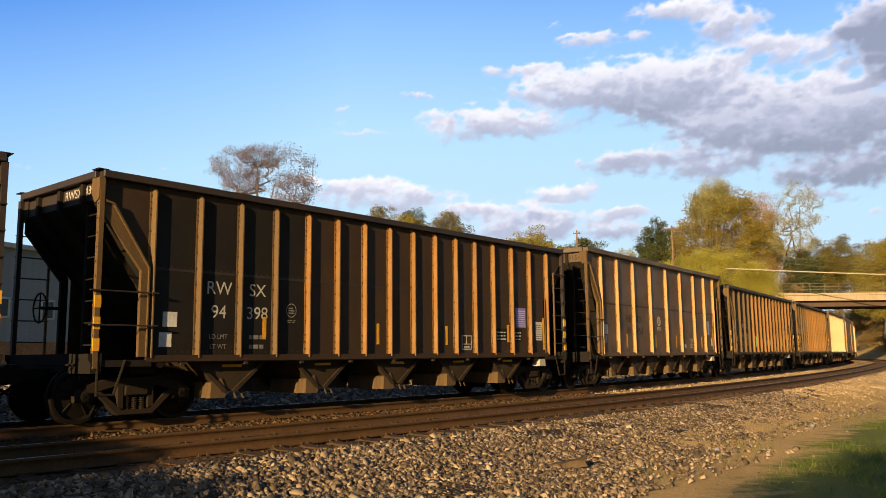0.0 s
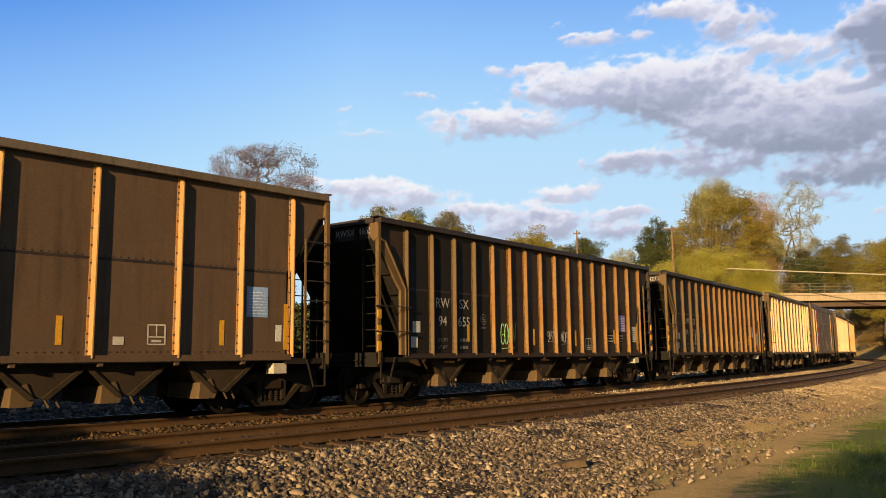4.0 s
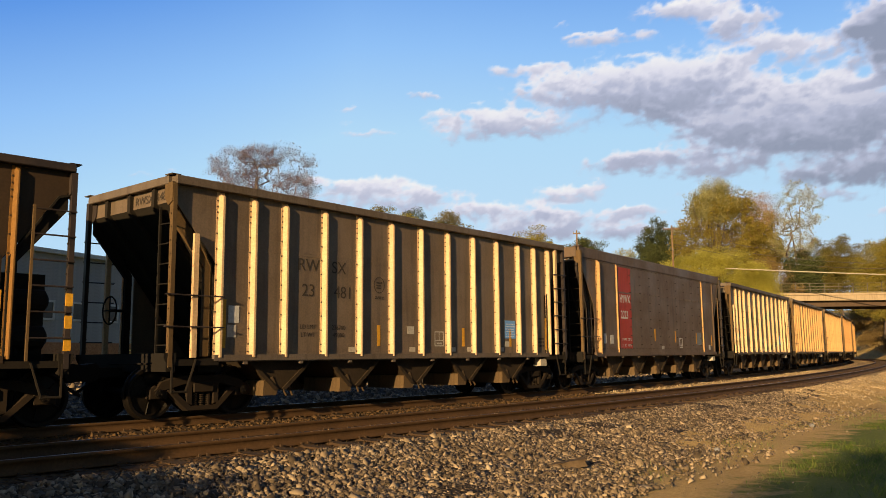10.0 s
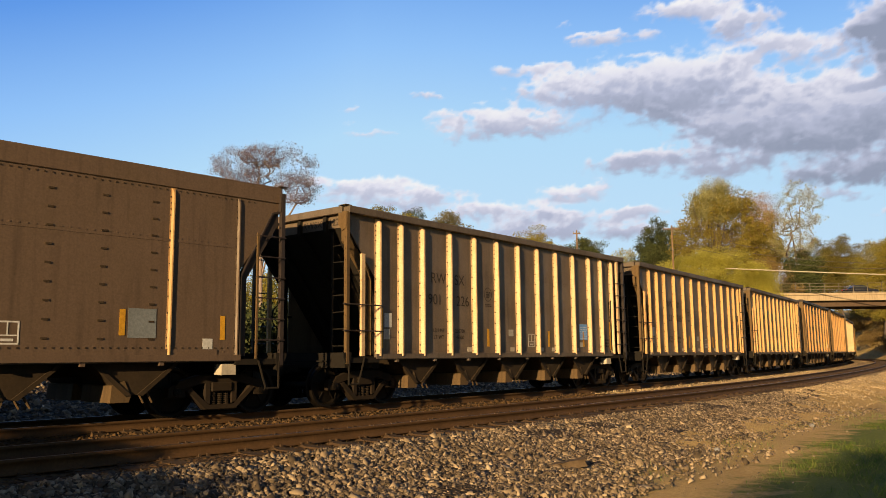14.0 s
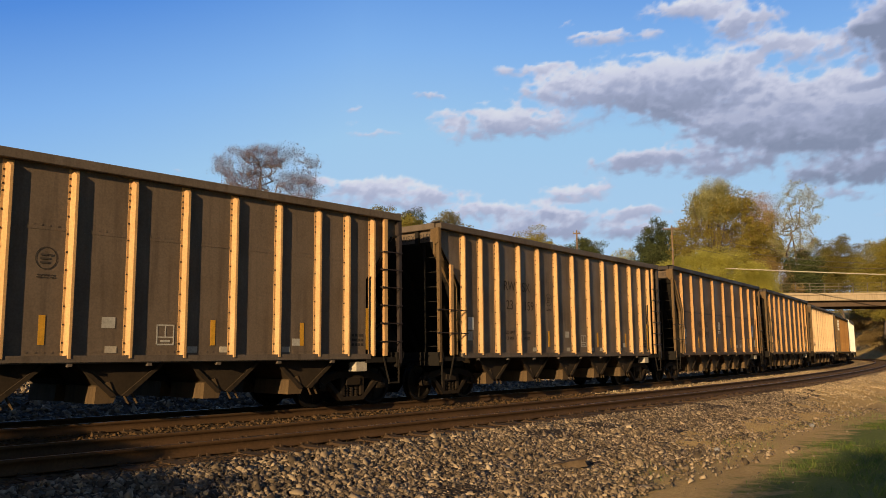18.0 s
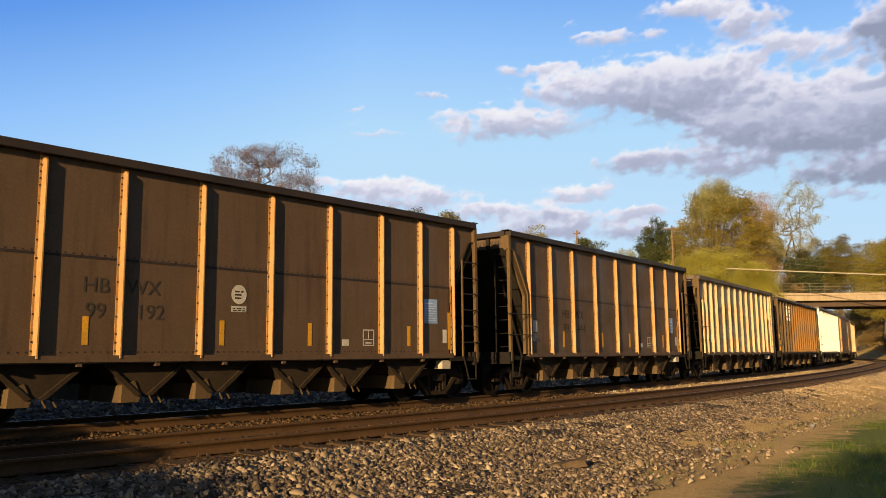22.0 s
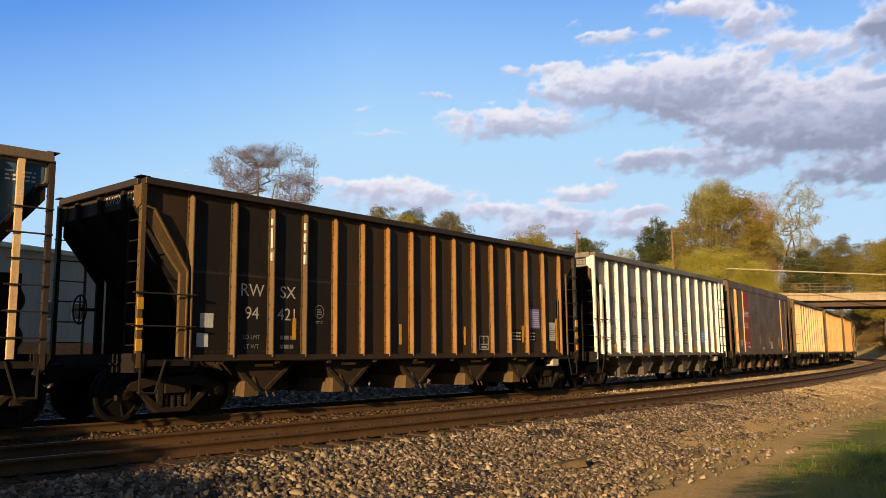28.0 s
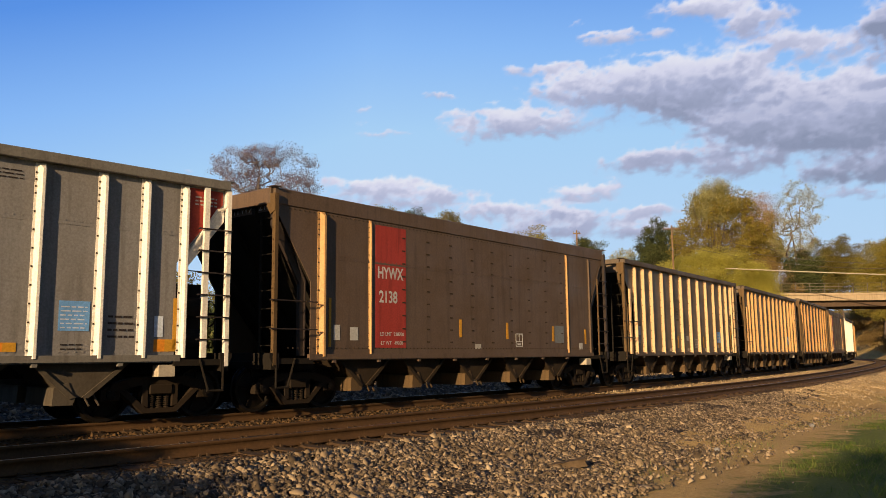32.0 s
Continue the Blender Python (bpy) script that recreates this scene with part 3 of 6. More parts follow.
def rim_mesh(k):
    bm = bmesh.new()
    h, top, r = k["L"] / 2, k["top"], k["rim"]
    for s in (-1, 1):
        y0, y1 = sorted((s * (SHEET - 0.05), s * (SIDE + 0.03 if r < 0.2 else SHEET + 0.025)))
        box(bm, -h, h, y0, y1, top - r, top + 0.03)
        box(bm, s * h - 0.07, s * h + 0.07, -SHEET + 0.05, SHEET - 0.05, top - r, top + 0.025)
        for e in (-1, 1):       # raised corner plates
            box(bm, e * h - 0.1, e * h + 0.1, s * 1.48 - 0.12, s * 1.48 + 0.12, top + 0.03, top + 0.05)
    bmesh.ops.bevel(bm, geom=list(bm.edges), offset=0.012, segments=1, affect="EDGES")
    return finish(bm, "top_rail")


def sill_mesh(k):
    bm = bmesh.new()
    h = k["L"] / 2
    box(bm, -h + 0.9, h - 0.9, -SIDE + 0.02, -SHEET - 0.002, FLOOR - 0.08, FLOOR + 0.03)
    box(bm, -h + 0.9, h - 0.9, -SIDE + 0.05, -SHEET + 0.12, FLOOR - 0.1, FLOOR - 0.082)
    x = -h + 1.6
    while x < h - 1.4:          # bolted clips below the sill
        box(bm, x - 0.04, x + 0.04, -SIDE + 0.03, -SIDE + 0.1, FLOOR - 0.15, FLOOR - 0.1)
        x += 1.35
    return finish(bm, "side_sill")


def post_mesh(k):
    bm = bmesh.new()
    t = k["top"]
    prism_x(bm, [(-SIDE + 0.0, FLOOR - 0.18), (-SIDE + 0.08, FLOOR - 0.18), (-SIDE + 0.1, t - 0.1), (-SIDE + 0.0, t - 0.1)], -0.04, 0.04)
    prism_x(bm, [(-SIDE + 0.005, t - 0.45), (-SIDE + 0.14, t - 0.52), (-SIDE + 0.26, t - 0.36), (-SIDE + 0.26, t - 0.1), (-SIDE + 0.005, t - 0.1)], -0.06, -0.035)
    z = FLOOR + 0.1
    while z < t - 0.3:
        box(bm, -0.062, -0.05, -SIDE + 0.03, -SIDE + 0.055, z, z + 0.025)
        z += 0.24
    return finish(bm, "corner_post")


def brace_mesh(k):
    """Stiffener that follows the sloping edge of the side and drops to the sill."""
    bm = bmesh.new()
    t, n = k["top"], k["knee"]
    prism(bm, [(0.06, t - 0.46), (0.22, t - 0.50), (0.90, n + 0.02), (0.90, FLOOR), (0.76, FLOOR), (0.76, n - 0.04), (0.06, t - 0.72)], -SIDE + 0.04, -SIDE + 0.12)
    prism(bm, [(0.06, t - 0.46), (0.22, t - 0.50), (0.90, n + 0.02), (0.90, FLOOR), (0.88, FLOOR), (0.88, n), (0.20, t - 0.53), (0.06, t - 0.5)], -SIDE + 0.0, -SIDE + 0.04)
    return finish(bm, "end_brace")


def platform_mesh():
    """End sill with the step that hangs below it."""
    bm = bmesh.new()
    box(bm, 0.0, 1.0, -SIDE + 0.03, SIDE - 0.03, FLOOR - 0.16, FLOOR - 0.05)
    box(bm, -0.06, 0.10, -SIDE + 0.03, SIDE - 0.03, FLOOR - 0.26, FLOOR + 0.06)
    for s in (-1, 1):
        y0, y1 = sorted((s * (SIDE - 0.01), s * (SIDE - 0.03)))
        prism(bm, [(-0.12, FLOOR + 0.06), (0.12, FLOOR + 0.06), (0.10, FLOOR - 0.28), (-0.02, FLOOR - 0.20), (-0.12, FLOOR - 0.02)], y0, y1)
        rod(bm, (0.05, s * (SIDE - 0.02), FLOOR - 0.1), (0.05, s * (SIDE - 0.02), FLOOR - 0.62), 0.022)
        rod(bm, (0.52, s * (SIDE - 0.02), FLOOR - 0.05), (0.34, s * (SIDE - 0.02), FLOOR - 0.60), 0.022)
        rod(bm, (0.04, s * (SIDE - 0.02), FLOOR - 0.61), (0.36, s * (SIDE - 0.02), FLOOR - 0.61), 0.022)
    return finish(bm, "end_platform")


def grab_mesh(length):
    bm = bmesh.new()
    rod(bm, (0, 0, 0), (length, 0, 0), 0.014)
    rod(bm, (0.02, 0, 0), (0.02, 0.06, 0), 0.014)
    rod(bm, (length - 0.02, 0, 0), (length - 0.02, 0.06, 0), 0.014)
    return finish(bm, "handrail")


def ladder_mesh(z0, z1):
    """End ladder: two stiles and rungs across the car's end."""
    bm = bmesh.new()
    for y in (-1.08,):
        box(bm, -0.02, 0.02, y - 0.02, y + 0.02, z0, z1)
    z = z0 + 0.2
    while z < z1:
        rod(bm, (0, -1.56, z), (0, -1.04, z), 0.013)
        z += 0.36
    return finish(bm, "end_ladder")


def pocket_mesh():
    bm = bmesh.new()
    prism(bm, [(-0.80, FLOOR - 0.10), (0.80, FLOOR - 0.10), (0.10, 0.46), (-0.16, 0.46)], -1.34, 1.34)
    prism(bm, [(-0.80, FLOOR - 0.10), (-0.70, FLOOR - 0.10), (-0.08, 0.46), (-0.18, 0.44)], -1.38, -1.34)
    prism(bm, [(0.80, FLOOR - 0.10), (0.70, FLOOR - 0.10), (0.02, 0.46), (0.12, 0.44)], -1.38, -1.34)
    return finish(bm, "hopper_pocket")


def gate_mesh():
    bm = bmesh.new()
    prism(bm, [(-0.42, 0.62), (-0.20, 0.70), (-0.08, 0.44), (-0.12, 0.34), (-0.44, 0.34)], -1.36, -0.2)
    prism(bm, [(-0.42, 0.62), (-0.20, 0.70), (-0.08, 0.44), (-0.12, 0.34), (-0.44, 0.34)], 0.2, 1.36)
    for x in (0.10, 0.26):
        rod(bm, (x - 0.12, -1.32, 0.62), (x + 0.06, -1.32, 0.32), 0.02)
    return finish(bm, "hopper_gate")


def center_sill_mesh(k):
    bm = bmesh.new()
    h = k["L"] / 2
    box(bm, -h + 0.05, h - 0.05, -0.33, 0.33, 0.76, FLOOR - 0.02)
    for e in (-1, 1):           # bolster across the car over each truck
        box(bm, e * (h - TRUCK_IN) - 0.25, e * (h - TRUCK_IN) + 0.25, -1.3, 1.3, 0.82, FLOOR - 0.05)
    return finish(bm, "center_sill")


def coupler_mesh():
    bm = bmesh.new()
    box(bm, -0.62, 0.1, -0.09, 0.09, 0.74, 0.92)
    prism(bm, [(-0.86, 0.70), (-0.60, 0.66), (-0.52, 0.74), (-0.52, 0.94), (-0.60, 1.0), (-0.86, 0.96)], -0.16, 0.14)
    rod(bm, (-0.02, -1.2, 0.98), (-0.3, -0.1, 0.98), 0.018)
    rod(bm, (-0.1, 0.5, 0.8), (-0.7, 0.35, 0.45), 0.03)
    return finish(bm, "coupler")


def frame_mesh():
    """Cast side frame of a three-piece truck, for the viewer's side of the truck."""
    bm = bmesh.new()
    y0, y1 = -1.10, -0.93
    prism(bm, [(-0.98, 0.50), (-0.86, 0.66), (-0.45, 0.76), (0.45, 0.76), (0.86, 0.66), (0.98, 0.50), (0.78, 0.50), (0.40, 0.62), (-0.40, 0.62), (-0.78, 0.50)], y0, y1)
    prism(bm, [(-0.34, 0.62), (-0.22, 0.62), (-0.22, 0.22), (-0.34, 0.26)], y0, y1)
    prism(bm, [(0.34, 0.62), (0.22, 0.62), (0.22, 0.22), (0.34, 0.26)], y0, y1)
    prism(bm, [(-0.74, 0.50), (-0.62, 0.54), (-0.26, 0.20), (0.26, 0.20), (0.62, 0.54), (0.74, 0.50), (0.32, 0.12), (-0.32, 0.12)], y0, y1)
    for e in (-1, 1):
        prism(bm, [(e * 0.72, 0.36), (e * 1.06, 0.36), (e * 1.06, 0.54), (e * 0.98, 0.60), (e * 0.72, 0.56)], y0 + 0.02, y1)
    bmesh.ops.bevel(bm, geom=list(bm.edges), offset=0.012, segments=1, affect="EDGES")
    return finish(bm, "side_frame")


def spring_mesh():
    bm = bmesh.new()
    prof = []
    for i in range(7):
        z = 0.205 + i * 0.036
        prof += [(0.045, z), (0.064, z + 0.008), (0.064, z + 0.022), (0.045, z + 0.03)]
    n = 10
    rings = [[bm.verts.new((r * math.cos(2 * math.pi * a / n), -1.02 + r * math.sin(2 * math.pi * a / n), z)) for a in range(n)] for r, z in prof]
    for a, c in zip(rings, rings[1:]):
        for q in range(n):
            bm.faces.new((a[q], a[(q + 1) % n], c[(q + 1) % n], c[q]))
    return finish(bm, "coil_spring")


def bolster_mesh():
    bm = bmesh.new()
    box(bm, -0.21, 0.21, -1.13, 1.13, 0.45, 0.62)
    box(bm, -0.3, 0.3, -0.4, 0.4, 0.6, 0.78)
    bmesh.ops.bevel(bm, geom=list(bm.edges), offset=0.015, segments=1, affect="EDGES")
    return finish(bm, "truck_bolster")


def wheelset_mesh():
    """Two flanged wheels on an axle, with ribbed plates and end caps; it turns round y."""
    bm = bmesh.new()
    for s in (-1, 1):
        prof = [(0.12, 0.82), (0.20, 0.80), (0.36, 0.78), (0.40, 0.835), (0.452, 0.835), (0.457, 0.82), (0.457, 0.725), (0.485, 0.715), (0.485, 0.69), (0.40, 0.69), (0.36, 0.74), (0.20, 0.73), (0.12, 0.70)]
        lathe(bm, [(r, s * y) for r, y in prof], 32)
        lathe(bm, [(0.085, s * 0.70), (0.085, s * 0.95), (0.075, s * 1.12), (0.04, s * 1.125)], 12)
        for i in range(3):
            c = 2 * math.pi * i / 3
            rod(bm, (0.045 * math.cos(c), s * 1.10, 0.045 * math.sin(c)), (0.045 * math.cos(c), s * 1.14, 0.045 * math.sin(c)), 0.016)
        for i in range(5):      # cast ribs on the plate
            c = 2 * math.pi * (i + 0.3) / 5
            rod(bm, (0.16 * math.cos(c), s * 0.805, 0.16 * math.sin(c)), (0.37 * math.cos(c), s * 0.79, 0.37 * math.sin(c)), 0.018)
    rod(bm, (0, -0.75, 0), (0, 0.75, 0), 0.085, 12)
    return finish(bm, "wheelset")


WHEELSET, FRAME_N, SPRING, BOLSTER, COUPLER = wheelset_mesh(), frame_mesh(), spring_mesh(), bolster_mesh(), coupler_mesh()
POCKET, GATE, PLATFORM = pocket_mesh(), gate_mesh(), platform_mesh()
TURN = Matrix.Rotation(math.pi, 4, "Z")
WHEELSETS = []


def make_truck(car, x):
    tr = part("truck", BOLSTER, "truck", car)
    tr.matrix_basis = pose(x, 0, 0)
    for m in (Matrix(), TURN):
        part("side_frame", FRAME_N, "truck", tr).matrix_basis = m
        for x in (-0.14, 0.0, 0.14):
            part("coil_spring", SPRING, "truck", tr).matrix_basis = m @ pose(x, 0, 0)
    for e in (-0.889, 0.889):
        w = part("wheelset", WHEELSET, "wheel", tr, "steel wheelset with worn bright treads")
        w.matrix_basis = pose(e, 0, 0.457)
        WHEELSETS.append(w)


def plate(name, car, x0, x1, z0, z1, mat, label="", y=SHEET + 0.004, thick=0.004):
    """A flat panel, stencil block or card on the viewer's side of a car."""
    bm = bmesh.new()
    box(bm, x0, x1, -y - thick, -y, z0, z1)
    return part(name, bm, mat, car, label)


def bars(name, car, x0, x1, z0, z1, rows, mat, y=SHEET + 0.006, fill=0.55, seed=1):
    """Writing too small to read: rows of short dashes."""
    bm = bmesh.new()
    rng = random.Random(seed)
    dz = (z1 - z0) / rows
    for r in range(rows):
        x = x0
        while x < x1 - 0.02:
            w = min(rng.uniform(0.05, 0.16), x1 - x)
            box(bm, x, x + w, -y - 0.003, -y, z0 + r * dz, z0 + r * dz + dz * fill)
            x += w + 0.03
    return tagged(part(name, bm, mat, car), kind="stuff")


def lettering(name, car, text, x, z, size, mat, label="", y=SHEET + 0.0065, wide=1.0, bold=0.0):
    return words(name, text, size, mat, car, pose(x, -y, z, 90, 0, 0) @ Matrix.Diagonal((wide, 1, 1, 1)), label, bold)


def end_lettering(car, h, text, z, mat, size=0.26):
    """The car's mark, high on its front end."""
    words("end_mark", text, size, mat, car, pose(-h + 0.05, -0.72, z, 90, 0, -90), "painted mark on the end sheet")


def emblem(car, x, z, mat, r=0.17, plate_below=True, filled=True):
    """A round painted test emblem with a small plate under it."""
    bm = bmesh.new()
    y = SHEET + 0.004
    n = 24
    ring = lambda q, d: [bm.verts.new((x + q * math.cos(2 * math.pi * i / n), -d, z + q * 1.08 * math.sin(2 * math.pi * i / n))) for i in range(n)]
    if filled:
        a, b = ring(r, y), ring(r, y + 0.004)
        bm.faces.new(b)
        for i in range(n):
            bm.faces.new((a[i], a[(i + 1) % n], b[(i + 1) % n], b[i]))
    else:
        a, b = ring(r, y + 0.003), ring(r - 0.016, y + 0.003)
        for i in range(n):
            bm.faces.new((a[i], a[(i + 1) % n], b[(i + 1) % n], b[i]))
    em = part("emblem", bm, mat, car, "round painted emblem")
    ink = "ghost" if filled else mat
    bars("print", em, x - r * 0.55, x + r * 0.55, z - r * 0.5, z + r * 0.6, 3, ink, y + 0.005, 0.5, 6)
    if plate_below:
        p = plate("emblem_plate", car, x - r, x + r, z - r * 1.95, z - r * 1.3, mat) if filled else car
        bars("print", p, x - r * 0.8, x + r * 0.8, z - r * 1.85, z - r * 1.4, 2, ink, y + 0.005, 0.5, 7)


_cache = {}


def cached(key, fn, *a):
    if key not in _cache:
        _cache[key] = fn(*a)
    return _cache[key]


def looks(me, mats):
    """The mesh with another material."""
    key = (me.name, mats)
    if key not in _cache:
        c = me.copy()
        ids = [p.material_index for p in c.polygons]
        c.materials.clear()
        c.materials.append(M[mats])
        if me.name.startswith("rib"):
            c.materials.append(M["bolt"])
            c.polygons.foreach_set("material_index", ids)
        _cache[key] = c
    return _cache[key]


def make_car(kind, sheet, rib, rim, label, front=None, front_rib=None, striped=False):
    """A coal hopper. Its origin lies on the rails under its middle, x towards its rear."""
    k = KINDS[kind]
    h = k["L"] / 2
    car = new("coal_hopper_car")
    tagged(car, label, "railroad car", "cars of the coal train")
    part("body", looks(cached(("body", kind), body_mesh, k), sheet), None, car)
    part("seam", looks(cached(("seam", kind), seam_mesh, k), sheet if kind in ("fine", "silver", "flush") else "rim_dark"), None, car)
    part("top_rail", looks(cached(("rim", kind), rim_mesh, k), rim), None, car)
    sill = cached(("sill", kind), sill_mesh, k)
    post = cached(("post", kind), post_mesh, k)
    brace = cached(("brace", kind), brace_mesh, k)
    ribm = cached(("rib", kind), rib_mesh, FLOOR - 0.02, k["top"] - k["rim"] - 0.01, 0.032 if kind == "flush" else 0.042 if kind in ("fine", "silver") else 0.024)
    for n, m in ((0, Matrix()), (1, TURN)):
        part("side_sill", looks(sill, rim if kind in ("fine", "silver") else sheet), None, car).matrix_basis = m
        for i, u in enumerate(k["ribs"]):
            u2 = u if n == 0 else k["L"] - u
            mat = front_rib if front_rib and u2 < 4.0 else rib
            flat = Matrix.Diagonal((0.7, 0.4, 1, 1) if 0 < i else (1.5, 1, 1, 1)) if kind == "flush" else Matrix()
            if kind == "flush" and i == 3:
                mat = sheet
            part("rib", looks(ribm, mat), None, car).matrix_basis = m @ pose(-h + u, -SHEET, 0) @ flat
        for e in (-1, 1):
            # on most kinds the rear posts take a darker material than the front
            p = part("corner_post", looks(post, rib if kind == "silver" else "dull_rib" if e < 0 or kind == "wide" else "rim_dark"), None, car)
            # braces in dark materials: the shade of the end bay put into colour
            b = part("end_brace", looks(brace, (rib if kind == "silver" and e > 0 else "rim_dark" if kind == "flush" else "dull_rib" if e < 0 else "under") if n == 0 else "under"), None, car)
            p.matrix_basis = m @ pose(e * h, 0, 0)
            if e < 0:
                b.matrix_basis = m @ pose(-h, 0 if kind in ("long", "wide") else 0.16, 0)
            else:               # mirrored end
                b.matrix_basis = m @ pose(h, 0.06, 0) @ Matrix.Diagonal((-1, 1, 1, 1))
            for z in (1.62, 2.18) if e < 0 else ():
                g = part("handrail", cached("grab", grab_mesh, 1.2), "rim_dark", car)
                g.matrix_basis = m @ pose(-h - 0.14, -SIDE - 0.03, z)
    for e, m in ((-1, Matrix()), (1, TURN)):
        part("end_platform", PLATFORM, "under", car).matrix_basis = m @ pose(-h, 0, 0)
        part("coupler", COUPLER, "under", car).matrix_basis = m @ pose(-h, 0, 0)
        if e < 0:
            part("end_ladder", cached(("ladder", kind), ladder_mesh, FLOOR, k["top"] - 0.5), "under", car).matrix_basis = m @ pose(-h + 0.02, 0, 0)
    # slopes and stiffeners carry the painted shade between cars, the band above doesn't
    end = "shaded_end"
    for m in (Matrix(), TURN):
        bm = bmesh.new()
        box(bm, 0.06, 0.09, -SHEET + 0.021, SHEET - 0.021, k["top"] - 0.42, k["top"])
        part("end_band", bm, "rim_dark" if kind == "long" else sheet, car).matrix_basis = m @ pose(-h, 0, 0)
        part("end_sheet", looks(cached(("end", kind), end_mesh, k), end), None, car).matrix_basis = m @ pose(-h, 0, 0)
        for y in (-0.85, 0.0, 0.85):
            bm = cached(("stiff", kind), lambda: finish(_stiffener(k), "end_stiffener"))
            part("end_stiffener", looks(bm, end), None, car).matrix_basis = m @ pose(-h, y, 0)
        if kind in ("fine", "silver"):
            bm = cached("short", lambda: finish(_short_post(), "ladder_post"))
            part("ladder_post", looks(bm, rib), None, car).matrix_basis = m @ pose(-h + 0.46, 0, 0)
        if kind in ("fine", "silver"):      # full-height post of the rear ladder
            bm = cached(("tall", kind), lambda: finish(_short_post(k["top"] - 0.1, 10), "ladder_post"))
            part("ladder_post", looks(bm, rib), None, car).matrix_basis = m @ pose(h - 0.46, 0, 0)
        else:
            bm = cached("stile", lambda: finish(_stile(), "ladder_stile"))
            part("ladder_stile", bm, "dull_rib", car).matrix_basis = m @ pose(h - 0.60, 0, 0)
        for i in range(6):
            g = part("ladder_rung", cached("rung", grab_mesh, 0.66), "rim_dark", car)
            g.matrix_basis = m @ pose(h - 0.62, -SIDE - 0.03, 1.4 + i * 0.40)
    if kind in ("long", "fine", "silver"):      # guessed brake gear on a dark plate, added to close the rear bay
        bm = cached("reservoir", lambda: finish(_reservoir(), "air_reservoir"))
        part("air_reservoir", bm, "under", car).matrix_basis = pose(h, 0, 0)
    bm = cached("brake", lambda: finish(_brake_wheel(), "brake_wheel"))
    part("brake_wheel", bm, "under", car).matrix_basis = pose(-h + 0.1, 0.75, 2.0)
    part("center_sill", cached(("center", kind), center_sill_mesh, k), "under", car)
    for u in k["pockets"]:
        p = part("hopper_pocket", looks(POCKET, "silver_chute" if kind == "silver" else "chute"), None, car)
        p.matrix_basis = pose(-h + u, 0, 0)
        part("hopper_gate", looks(GATE, "silver_chute" if kind == "silver" else "gate"), None, p)
        if striped:
            bm = cached("pocketmark", lambda: finish(_mark(), "pocket_mark"))
            part("pocket_mark", bm, "yellow", p)
    make_truck(car, -h + TRUCK_IN)
    make_truck(car, h - TRUCK_IN)
    bm = bmesh.new()
    box(bm, h - 1.25, h - 0.95, -1.50, -1.25, FLOOR - 0.34, FLOOR - 0.14)
    part("valve_box", bm, "box_paint", car, "pale painted valve box under the sill")
    return car, h


def _stiffener(k):
    bm = bmesh.new()
    t, n = k["top"], k["knee"]
    prism(bm, [(-0.01, t - 0.12), (0.06, t - 0.12), (0.06, t - 0.42), (0.98, n), (2.2, FLOOR + 0.02), (2.0, FLOOR + 0.02), (0.90, n - 0.06), (-0.01, t - 0.47)], -0.05, 0.05)
    return bm


def _stile():
    bm = bmesh.new()
    box(bm, -0.018, 0.018, -SIDE - 0.045, -SIDE - 0.005, FLOOR - 0.05, 3.45)
    return bm


def _short_post(z1=3.3, bolts=7):
    bm = bmesh.new()
    box(bm, -0.05, 0.05, -SIDE - 0.005, -SIDE + 0.06, FLOOR - 0.02, z1)
    for i in range(bolts):
        box(bm, -0.062, -0.05, -SIDE + 0.01, -SIDE + 0.035, FLOOR + 0.1 + i * 0.3, FLOOR + 0.13 + i * 0.3)
    return bm


def _reservoir():
    """Tanks on a dark plate, added to fill the bay behind the rear ladder."""
    bm = bmesh.new()
    box(bm, -0.98, -0.12, -0.82, -0.78, FLOOR - 0.05, 2.45)
    for z in (1.42, 2.0):
        rod(bm, (-0.92, -1.0, z), (-0.20, -1.0, z), 0.19, 14)
        rod(bm, (-0.98, -1.0, z), (-0.92, -1.0, z), 0.10, 14, 0.19)
        rod(bm, (-0.20, -1.0, z), (-0.14, -1.0, z), 0.19, 14, 0.10)
    rod(bm, (-0.6, -1.05, 1.15), (-0.6, -1.05, 1.25), 0.05, 8)
    return bm


def _brake_wheel():
    bm = bmesh.new()
    for i in range(16):
        a, b = 2 * math.pi * i / 16, 2 * math.pi * (i + 1) / 16
        rod(bm, (0, 0.27 * math.cos(a), 0.27 * math.sin(a)), (0, 0.27 * math.cos(b), 0.27 * math.sin(b)), 0.016, 5)
        if i % 4 == 0:
            rod(bm, (0, 0, 0), (0, 0.27 * math.cos(a), 0.27 * math.sin(a)), 0.014, 5)
    rod(bm, (0, 0, 0), (0.35, 0, 0), 0.03)
    return bm


def _mark():
    bm = bmesh.new()
    box(bm, -0.22, 0.22, -1.386, -1.381, 0.90, 0.95)
    return bm


TRAIN = []                      # car, its half length, where its front end stands at the start


def couple(made, at):
    TRAIN.append((made[0], made[1], at))
    return made


DARK = "dark brown coal hopper car with rust-tan ribs and black front panels"


